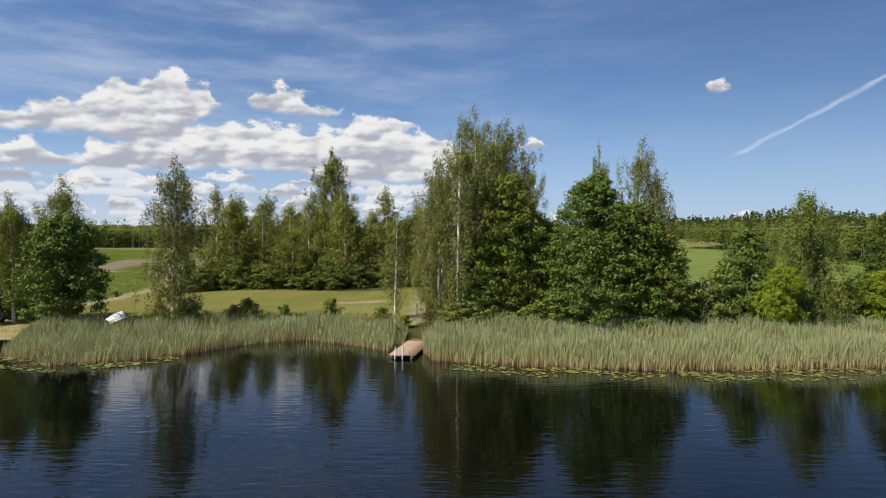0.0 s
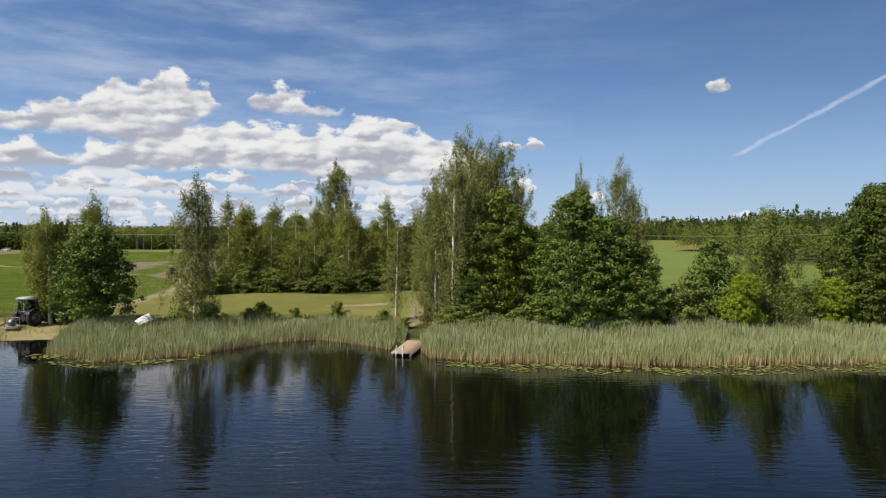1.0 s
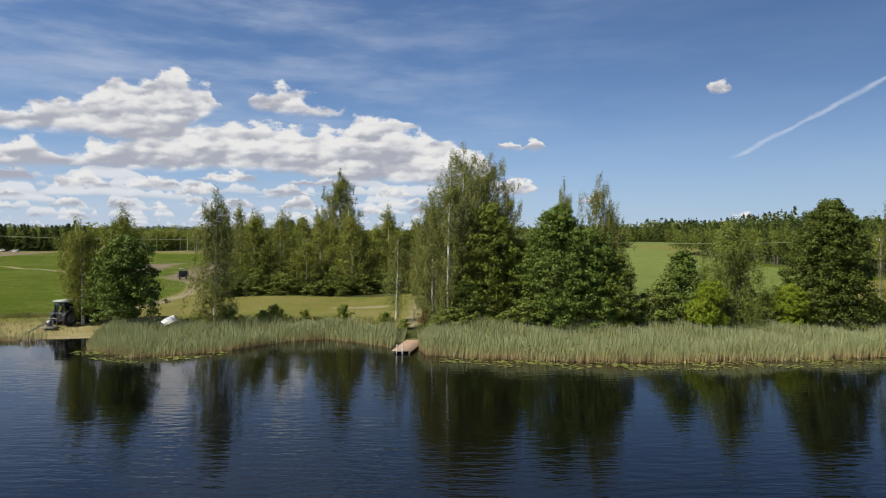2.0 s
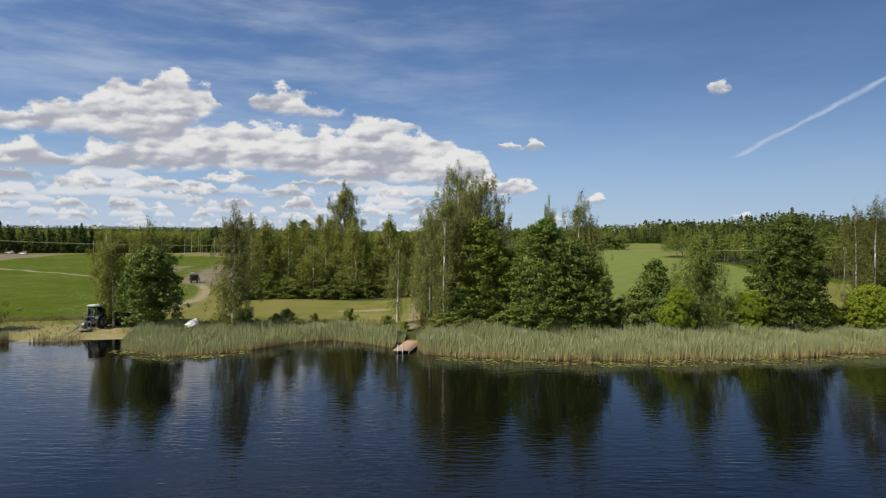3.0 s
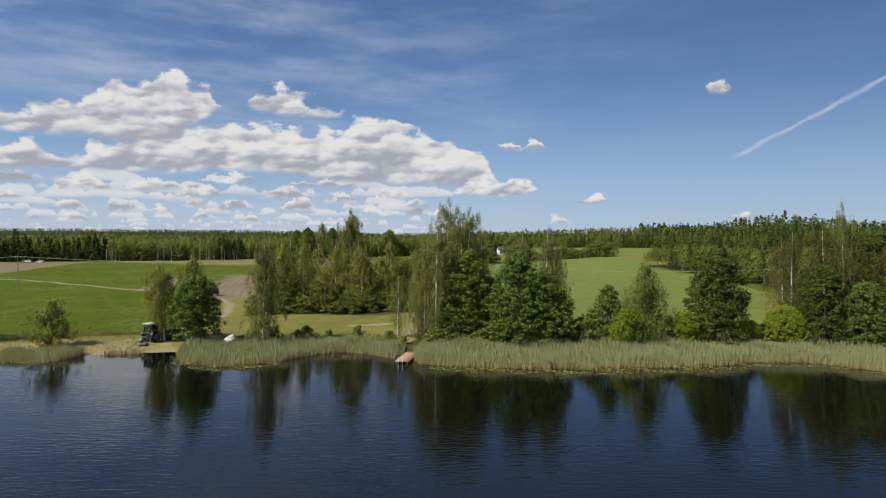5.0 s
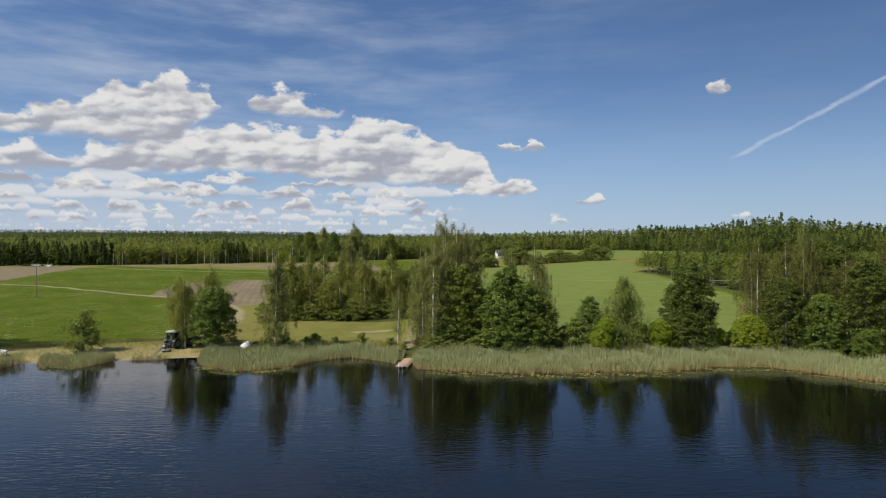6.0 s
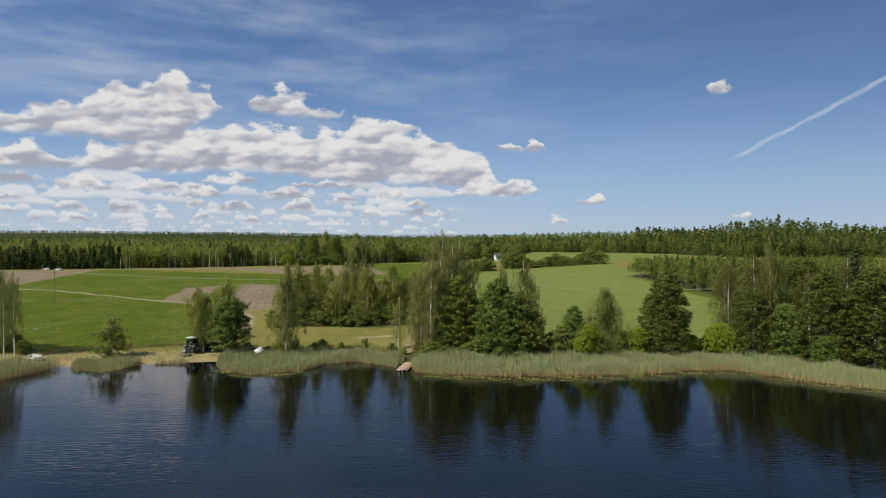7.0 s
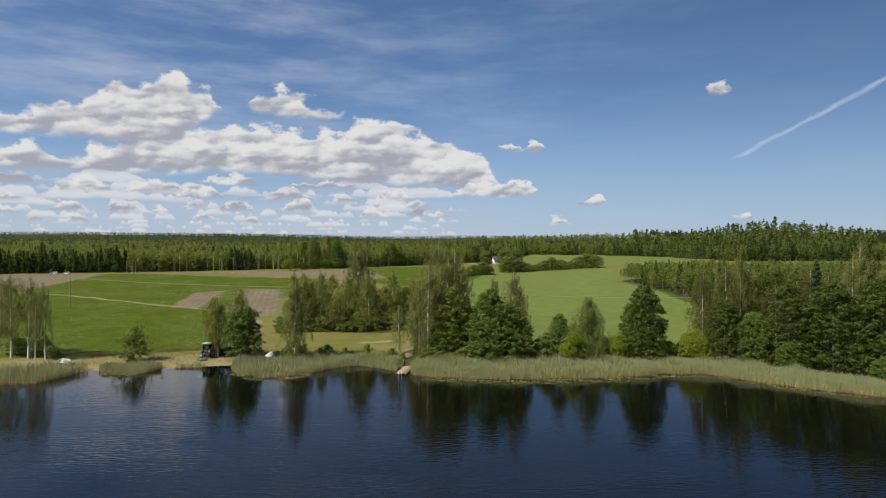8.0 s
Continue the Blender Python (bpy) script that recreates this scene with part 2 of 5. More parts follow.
def birch_bark():
    m, N = material("birch_bark")
    pos = N.add("ShaderNodeTexCoord").outputs["Object"]
    x, y, z = N.split(pos)
    marks = N.noise(N.xyz(N.math("MULTIPLY", x, 3.0), N.math("MULTIPLY", y, 3.0), N.math("MULTIPLY", z, 14.0)), 1.0, 4.0, 0.7)
    rough = N.noise(pos, 1.3, 4.0)
    c = N.mix(N.step(marks, 0.55, 0.66), (0.72, 0.69, 0.63), (0.05, 0.045, 0.04))
    c = N.mix(N.math("MULTIPLY", N.step(rough, 0.45, 0.7), 0.5), c, (0.25, 0.2, 0.17))
    finish(N, c, 0.75, normal=N.bump(marks, 0.4, 0.02))
    return m


def bark_material():
    m, N = material("bark")
    pos = N.add("ShaderNodeTexCoord").outputs["Object"]
    x, y, z = N.split(pos)
    n = N.noise(N.xyz(N.math("MULTIPLY", x, 9.0), N.math("MULTIPLY", y, 9.0), N.math("MULTIPLY", z, 2.0)), 1.0, 5.0, 0.65)
    finish(N, N.mix(N.step(n, 0.3, 0.7), (0.035, 0.03, 0.025), (0.16, 0.14, 0.115)), 0.85, normal=N.bump(n, 0.7, 0.03))
    return m


def reed_material():
    m, N = material("reed")
    geo = N.add("ShaderNodeNewGeometry")
    h = N.attr("height")
    pos = N.add("ShaderNodeTexCoord").outputs["Object"]
    patch = N.noise(pos, 0.22, 4.0)
    r = geo.outputs["Random Per Island"]
    hh = N.math("ADD", h, N.math("MULTIPLY_ADD", r, 0.34, -0.17))
    c = N.ramp(hh, [(0.0, (0.34, 0.24, 0.12)), (0.28, (0.48, 0.36, 0.19)), (0.5, (0.30, 0.32, 0.125)), (0.8, (0.262, 0.308, 0.13)), (1.0, (0.36, 0.37, 0.22))])
    c = N.mix(N.math("MULTIPLY", N.step(patch, 0.4, 0.72), 0.45), c, (0.31, 0.32, 0.15))
    c = N.mix(N.math("MULTIPLY", N.step(r, 0.8, 1.0), 0.6), c, (0.38, 0.29, 0.14))
    finish(N, c, 0.55, spec=0.3, through_light=0.25)
    return m


def grass_material():
    m, N = material("grass_blades")
    geo = N.add("ShaderNodeNewGeometry")
    pos = N.add("ShaderNodeTexCoord").outputs["Object"]
    patch = N.noise(pos, 0.3, 4.0)
    c = N.mix(geo.outputs["Random Per Island"], (0.13, 0.16, 0.04), (0.26, 0.26, 0.085))
    c = N.mix(N.math("MULTIPLY", N.step(patch, 0.4, 0.65), 0.7), c, (0.36, 0.30, 0.14))
    finish(N, c, 0.65, spec=0.15, through_light=0.2)
    return m


def water_material():
    m, N = material("lake_water")
    pos = N.add("ShaderNodeTexCoord").outputs["Object"]
    wave = N.noise(N.vec("MULTIPLY", pos, (0.55, 1.5, 1.0)), 1.1, 3.0, 0.55)
    chop = N.noise(N.vec("MULTIPLY", pos, (0.5, 1.9, 1.0)), 1.5, 2.0, 0.5)
    gust = N.noise(N.vec("MULTIPLY", pos, (0.6, 1.6, 1.0)), 0.05, 4.0, 0.6)
    lee = N.step(N.split(pos)[1], 44.0, 8.0)
    amp = N.math("MULTIPLY", N.math("MULTIPLY_ADD", N.step(gust, 0.35, 0.7), 0.8, 0.35), N.math("MULTIPLY_ADD", lee, 0.6, 0.4))
    h = N.math("MULTIPLY", N.math("ADD", N.math("MULTIPLY", wave, 0.3), N.math("MULTIPLY", chop, 0.7)), amp)
    b = N.add("ShaderNodeBsdfPrincipled")
    b.inputs["Base Color"].default_value = (0.0022, 0.0022, 0.0020, 1)
    b.inputs["IOR"].default_value = 1.45
    N.put(b.inputs["Roughness"], N.math("MULTIPLY_ADD", gust, 0.05, 0.01))
    N.link(N.bump(h, 0.5, 0.095), b.inputs["Normal"])
    out = N.add("ShaderNodeOutputMaterial")
    N.link(b.outputs[0], out.inputs[0])
    return m


def ground_material():
    m, N = material("ground_cover")
    pos = N.add("ShaderNodeTexCoord").outputs["Object"]
    x, y, z = N.split(pos)
    wide, mid, small = N.noise(pos, 0.035, 4.0), N.noise(pos, 0.25, 5.0, 0.6), N.noise(pos, 2.6, 4.0, 0.65)

    def cover(name, soft=0.25):
        v = N.math("ADD", N.attr(name), N.math("MULTIPLY", N.math("SUBTRACT", N.math("MULTIPLY_ADD", small, 0.5, N.math("MULTIPLY", mid, 0.5)), 0.5), 0.9))
        return N.step(v, 0.5 - soft, 0.5 + soft)

    def two(a, b, f, lo=0.35, hi=0.65):
        return N.mix(N.step(f, lo, hi), a, b)

    meadow = N.mix(N.step(mid, 0.35, 0.7), (0.135, 0.145, 0.034), (0.195, 0.178, 0.054))
    meadow = N.mix(N.math("MULTIPLY", N.step(small, 0.4, 0.7), 0.5), meadow, (0.112, 0.128, 0.028))
    meadow = N.mix(N.math("MULTIPLY", N.step(wide, 0.42, 0.62), 0.45), meadow, (0.20, 0.165, 0.06))
    crop = N.mix(N.step(mid, 0.3, 0.7), (0.056, 0.085, 0.006), (0.084, 0.112, 0.009))
    crop = N.mix(N.math("MULTIPLY", N.step(wide, 0.45, 0.7), 0.5), crop, (0.082, 0.105, 0.014))
    flower = N.math("MULTIPLY", N.step(N.noise(pos, 1.7, 2.0), 0.60, 0.66), N.step(wide, 0.44, 0.56))
    crop = N.mix(N.math("MULTIPLY", N.step(N.noise(pos, 0.12, 5.0, 0.7), 0.5, 0.68), 0.4), crop, (0.105, 0.10, 0.022))
    crop = N.mix(N.math("MULTIPLY", flower, 0.5), crop, (0.36, 0.36, 0.26))
    oats = N.mix(N.step(mid, 0.3, 0.7), (0.126, 0.16, 0.040), (0.152, 0.186, 0.049))
    lines = N.math("ABSOLUTE", N.math("SINE", N.math("MULTIPLY", N.math("MULTIPLY_ADD", y, 0.35, x), 0.27)))
    oats = N.mix(N.math("MULTIPLY", N.step(N.math("SUBTRACT", 1.0, lines), 0.93, 0.99), 0.3), oats, (0.075, 0.125, 0.03))
    straw = two((0.33, 0.27, 0.135), (0.23, 0.20, 0.085), mid)
    straw = N.mix(N.math("MULTIPLY", N.step(small, 0.45, 0.7), 0.5), straw, (0.16, 0.165, 0.05))
    soil = two((0.165, 0.132, 0.088), (0.22, 0.18, 0.125), mid)
    furrow = N.math("ABSOLUTE", N.math("SINE", N.math("MULTIPLY", N.math("MULTIPLY_ADD", x, 0.9, N.math("MULTIPLY", y, 0.22)), 1.6)))
    soil = N.mix(N.math("MULTIPLY", N.step(furrow, 0.5, 0.95), 0.4), soil, (0.14, 0.12, 0.06))
    track = two((0.23, 0.19, 0.12), (0.32, 0.275, 0.175), small)
    # litter under the woods; also colours the painted shade by the jetty
    floor_and_shade = two((0.035, 0.045, 0.016), (0.075, 0.078, 0.028), mid)
    bed = two((0.05, 0.04, 0.025), (0.09, 0.075, 0.045), mid)
    c = meadow
    for name, col, soft in (("crop", crop, 0.12), ("oats", oats, 0.12), ("plough", soil, 0.16), ("straw", straw, 0.3), ("forest", floor_and_shade, 0.2), ("track", track, 0.22)):
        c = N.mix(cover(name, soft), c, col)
    c = N.mix(N.step(z, 0.02, -0.10), c, bed)
    h = N.math("MULTIPLY_ADD", small, 0.6, N.noise(pos, 9.0, 3.0, 0.7))
    finish(N, c, 0.9, normal=N.bump(h, 0.8, 0.12), spec=0.04)
    return m


def plank_material():
    m, N = material("weathered_planks")
    info = N.add("ShaderNodeObjectInfo")
    pos = N.add("ShaderNodeTexCoord").outputs["Object"]
    grain = N.noise(N.vec("MULTIPLY", pos, (2.0, 22.0, 22.0)), 1.0, 4.0, 0.6)
    c = N.mix(N.step(grain, 0.3, 0.75), (0.29, 0.185, 0.12), (0.44, 0.30, 0.20))
    c = N.mix(N.math("MULTIPLY", info.outputs["Random"], 0.4), c, (0.40, 0.31, 0.24))
    finish(N, c, 0.75, normal=N.bump(grain, 0.4, 0.004))
    return m


LEAF_ALDER = leaf_material("alder_leaves", (0.048, 0.083, 0.016), (0.162, 0.218, 0.039), (0.15, 0.187, 0.035), gloss=0.5, thin=0.13)
# dark alder green; for the shore wood its self-shading is put into colour
LEAF_DARK_SHADED = leaf_material("dark_shaded_alder_leaves", (0.030, 0.047, 0.009), (0.105, 0.135, 0.023), (0.115, 0.13, 0.025), gloss=0.5, thin=0.1)
LEAF_FRESH = leaf_material("sunny_alder_leaves", (0.084, 0.116, 0.018), (0.21, 0.248, 0.039), (0.21, 0.222, 0.039), gloss=0.5, thin=0.15)
LEAF_BIRCH = leaf_material("birch_leaves", (0.118, 0.138, 0.034), (0.24, 0.25, 0.070), (0.25, 0.23, 0.074))
LEAF_OLIVE = leaf_material("olive_birch_leaves", (0.062, 0.074, 0.016), (0.14, 0.145, 0.034), (0.155, 0.125, 0.036))
LEAF_SPRUCE = leaf_material("spruce_needles", (0.022, 0.036, 0.014), (0.06, 0.08, 0.026), (0.07, 0.085, 0.03), gloss=0.6, thin=0.05)
LEAF_COPPER = leaf_material("copper_leaves", (0.09, 0.035, 0.025), (0.20, 0.085, 0.05), (0.16, 0.12, 0.05))
LEAF_YOUNG = leaf_material("young_leaves", (0.130, 0.156, 0.027), (0.255, 0.268, 0.054), (0.27, 0.25, 0.058))
LEAF_WILLOW = leaf_material("willow_leaves", (0.155, 0.215, 0.018), (0.26, 0.32, 0.03), (0.28, 0.31, 0.033))
LEAF_SHRUB = leaf_material("shrub_leaves", (0.105, 0.142, 0.030), (0.205, 0.24, 0.052), (0.22, 0.225, 0.052))
LEAF_WOOD = tint_leaf_material("wood_leaves", [(0.0, (0.050, 0.072, 0.026)), (0.3, (0.084, 0.112, 0.030)), (0.5, (0.12, 0.15, 0.034)), (0.75, (0.175, 0.202, 0.044)), (1.0, (0.225, 0.245, 0.058))])
BIRCH_BARK, BARK, REED, GRASS, WATER, GROUND, PLANK = birch_bark(), bark_material(), reed_material(), grass_material(), water_material(), ground_material(), plank_material()
WHITE_PAINT = plain("white_paint", (0.74, 0.74, 0.72), 0.4, vary=0.18, scale=3)
ROOF_PAINT = plain("cab_roof_paint", (0.38, 0.43, 0.37), 0.45, vary=0.15)
DARK_PAINT = plain("dark_green_paint", (0.035, 0.045, 0.05), 0.45, vary=0.4)
RUBBER = plain("rubber", (0.022, 0.022, 0.023), 0.85, vary=0.3, bump=0.3)
STEEL = plain("dull_steel", (0.30, 0.30, 0.30), 0.5, 0.6, vary=0.35)
RUST = plain("rusty_red_paint", (0.22, 0.06, 0.035), 0.7, vary=0.4)
GREY_WOOD = plain("grey_wood", (0.23, 0.20, 0.17), 0.85, vary=0.35, scale=3)
ROOF_TILE = plain("dark_roof", (0.06, 0.058, 0.055), 0.8, vary=0.3)
POLE_WOOD = plain("weathered_pole_wood", (0.22, 0.21, 0.17), 0.85, vary=0.3, scale=3)
WIRE = plain("aluminium_wire", (0.22, 0.26, 0.15), 0.7, 0.1, vary=0.1)
PAD = leaf_material("lily_pad", (0.13, 0.16, 0.035), (0.24, 0.26, 0.06), (0.22, 0.17, 0.07), gloss=0.3, thin=0.0)
GREY_BARK = plain("grey_bark", (0.22, 0.20, 0.17), 0.85, vary=0.4, scale=4, bump=0.5)


def glass_material():
    m, N = material("cab_glass")
    b = N.add("ShaderNodeBsdfPrincipled")
    b.inputs["Base Color"].default_value = (0.45, 0.52, 0.5, 1)
    b.inputs["Roughness"].default_value = 0.03
    b.inputs["Transmission Weight"].default_value = 1.0
    b.inputs["IOR"].default_value = 1.45
    out = N.add("ShaderNodeOutputMaterial")
    N.link(b.outputs[0], out.inputs[0])
    return m


GLASS = glass_material()


# ---- mesh helpers ----
def mesh_np(name, verts, faces, mat, smooth=False, attrs=None):
    """A mesh from arrays: verts (n, 3), faces (m, 3 or 4)."""
    me = bpy.data.meshes.new(name)
    verts, faces = np.asarray(verts, np.float32), np.asarray(faces, np.int32)
    k = faces.shape[1]
    me.vertices.add(len(verts))
    me.vertices.foreach_set("co", verts.ravel())
    me.loops.add(faces.size)
    me.loops.foreach_set("vertex_index", faces.ravel())
    me.polygons.add(len(faces))
    me.polygons.foreach_set("loop_start", np.arange(0, faces.size, k, dtype=np.int32))
    if smooth:
        me.polygons.foreach_set("use_smooth", np.ones(len(faces), bool))
    for key, values in (attrs or {}).items():
        me.attributes.new(key, "FLOAT", "POINT").data.foreach_set("value", np.asarray(values, np.float32))
    me.update(calc_edges=True)
    me.materials.append(mat)
    return me


def joined(pieces):
    """Several (verts, faces) as one."""
    vs, fs, n = [], [], 0
    for v, f in pieces:
        vs.append(np.asarray(v, float))
        fs.append(np.asarray(f) + n)
        n += len(v)
    return np.concatenate(vs), np.concatenate(fs)


def tube(points, radii, sides=6):
    """A tapered tube along points, as quads."""
    p, r = np.asarray(points, float), np.asarray(radii, float)
    d = np.gradient(p, axis=0)
    d /= np.linalg.norm(d, axis=1)[:, None] + 1e-9
    ref = np.where(np.abs(d[:, 2:3]) > 0.9, np.array([[1.0, 0, 0]]), np.array([[0, 0, 1.0]]))
    a = np.cross(d, ref)
    a /= np.linalg.norm(a, axis=1)[:, None] + 1e-9
    b = np.cross(d, a)
    w = np.linspace(0, 2 * np.pi, sides, endpoint=False)
    ring = np.cos(w)[None, :, None] * a[:, None] + np.sin(w)[None, :, None] * b[:, None]
    v = (p[:, None] + ring * r[:, None, None]).reshape(-1, 3)
    f = []
    for i in range(len(p) - 1):
        for j in range(sides):
            f.append((i * sides + j, i * sides + (j + 1) % sides, (i + 1) * sides + (j + 1) % sides, (i + 1) * sides + j))
    return v, np.array(f)


def box(cx, cy, cz, sx, sy, sz):
    x, y, z = sx / 2, sy / 2, sz / 2
    v = np.array([(cx + i * x, cy + j * y, cz + k * z) for k in (-1, 1) for j in (-1, 1) for i in (-1, 1)])
    return v, np.array([(0, 2, 3, 1), (4, 5, 7, 6), (0, 1, 5, 4), (2, 6, 7, 3), (0, 4, 6, 2), (1, 3, 7, 5)])


def part(name, data, parent, label=""):
    ob = new(name, data)
    ob.parent = parent
    if label:
        ob["label"] = label
    return ob


def solid(name, pieces, mat, parent, label="", bevel=0.0, smooth=False):
    """One part from boxes and tubes, its edges rounded a little."""
    v, f = joined(pieces)
    me = mesh_np(name, v, f, mat, smooth)
    if bevel:
        bm = bmesh.new()
        bm.from_mesh(me)
        bmesh.ops.recalc_face_normals(bm, faces=bm.faces)
        bmesh.ops.bevel(bm, geom=bm.edges[:], offset=bevel, segments=2, affect="EDGES", profile=0.6)
        bm.to_mesh(me)
        bm.free()
    return part(name, me, parent, label)


def thing(name, m, label, category, group=""):
    ob = new(name)
    ob.empty_display_size = 0.3
    ob.matrix_basis = m
    return tagged(ob, label, category, group)


# ---- the lie of the land ----
SHORE_X = [-400, -90, -62, -54, -43, -35, -26, -14, -6, 0, 5, 44, 52, 60, 70, 100, 400]
SHORE_Y = [10, 38, 46, 47, 48.5, 51, 53, 55, 56, 53, 51, 51, 50, 45, 33, 5, -260]
RISE = [0, 6, 30, 60, 150, 270, 400, 600, 900, 1500, 2200, 4500]
LEFT = [0, 0.55, 0.9, 1.2, 1.9, 3.0, 4.6, 7.0, 10, 20, 50, 50]
MIDDLE = [0, 0.5, 1.7, 1.7, 2.6, 3.8, 5.5, 8.0, 12, 24, 38, 38]
RIGHT = [0, 0.5, 1.0, 2.0, 5.2, 7.0, 8.5, 9.5, 14, 20, 30, 30]
HILLS = [(530, 980, 55, 170, 26.0), (520, 640, 120, 120, 2.0), (300, 920, 120, 170, 7.0), (150, 1100, 140, 200, 6.0), (760, 860, 110, 200, 8.0)]


def smooth01(v):
    v = np.clip(v, 0, 1)
    return v * v * (3 - 2 * v)


def shore(x):
    return np.interp(x, SHORE_X, SHORE_Y)


def ground_z(x, y):
    x, y = np.asarray(x, float), np.asarray(y, float)
    d, u = y - shore(x), x / (np.abs(y) + 58)
    a, b, c = (np.interp(d, RISE, v) for v in (LEFT, MIDDLE, RIGHT))
    w, v = smooth01((u + 0.32) / 0.25), smooth01((u - 0.12) / 0.2)
    z = (a * (1 - w) + b * w) * (1 - v) + c * v
    for hx, hy, sx, sy, up in HILLS:
        z = z + up * np.exp(-((x - hx) / sx) ** 2 / 2 - ((y - hy) / sy) ** 2 / 2)
    # low unevenness of meadow and fields
    z = z + np.clip(d / 20, 0, 1) * 0.10 * (np.sin(x * 0.31 + 1.3 * np.sin(y * 0.17)) + np.sin(y * 0.23 + x * 0.11))
    return np.where(d < 0, np.maximum(d * 0.12, -2.0), z)


def gz(x, y):
    return float(ground_z(x, y))


def poly_cover(x, y, poly, soft):
    """1 inside a polygon, 0 outside, falling over soft metres."""
    px, py = np.array(poly, float).T
    inside = np.zeros(x.shape, bool)
    best = np.full(x.shape, 1e9)
    for i in range(len(px)):
        x0, y0, x1, y1 = px[i - 1], py[i - 1], px[i], py[i]
        cross = ((y0 > y) != (y1 > y)) & (x < (x1 - x0) * (y - y0) / (y1 - y0 + 1e-12) + x0)
        inside ^= cross
        t = np.clip(((x - x0) * (x1 - x0) + (y - y0) * (y1 - y0)) / ((x1 - x0) ** 2 + (y1 - y0) ** 2 + 1e-9), 0, 1)
        best = np.minimum(best, np.hypot(x - x0 - t * (x1 - x0), y - y0 - t * (y1 - y0)))
    return np.clip(0.5 + np.where(inside, best, -best) / soft, 0, 1)


def line_cover(x, y, pts, half, soft):
    best = np.full(x.shape, 1e9)
    for (x0, y0), (x1, y1) in zip(pts, pts[1:]):
        t = np.clip(((x - x0) * (x1 - x0) + (y - y0) * (y1 - y0)) / ((x1 - x0) ** 2 + (y1 - y0) ** 2), 0, 1)
        best = np.minimum(best, np.hypot(x - x0 - t * (x1 - x0), y - y0 - t * (y1 - y0)))
    return np.clip(0.5 + (half - best) / soft, 0, 1)


CROP = [(-400, 30), (-90, 54), (-61, 57), (-53, 60), (-44.8, 64), (-40, 66), (-34, 72), (-38, 92), (-45, 114), (-58, 128), (-40, 210), (-45, 262), (-80, 280), (-180, 318), (-192, 312), (-176, 254), (-162, 198), (-200, 175), (-400, 120)]
BROWN_FAR = [(-400, 120), (-200, 175), (-162, 198), (-176, 254), (-192, 314), (-420, 270)]
PLOUGH = [(-78, 138), (-91, 190), (-81, 206), (-45, 212), (-33, 160), (-38, 120), (-43, 114), (-60, 130)]
BEIGE = [(-190, 320), (-120, 322), (-85, 286), (-40, 262), (-20, 270), (-40, 350), (-110, 345), (-180, 335)]
OATS = [(24, 70), (14, 110), (12, 190), (20, 245), (30, 300), (90, 322), (118, 338), (158, 352), (215, 490), (150, 640), (90, 650), (50, 420), (120, 360), (100, 300), (92, 225), (80, 207), (82, 164), (81, 120), (64, 84), (56, 64), (40, 60), (26, 60)]
STRIP = [(165, 330), (182, 372), (280, 380), (300, 300), (224, 300)]
WOOD = [(86, 112), (83, 165), (82, 208), (100, 228), (150, 300), (235, 288), (260, 100), (120, 70), (92, 88)]
EDGE_X = [-3000, -500, -300, -223, -179, -134, -108, -65, -35, -12, 23, 60, 100, 160, 206, 216, 240, 300, 420, 3000]
EDGE_Y = [-200, 200, 290, 319, 332, 354, 367, 379, 395, 414, 455, 500, 645, 570, 500, 395, 392, 394, 340, -400]


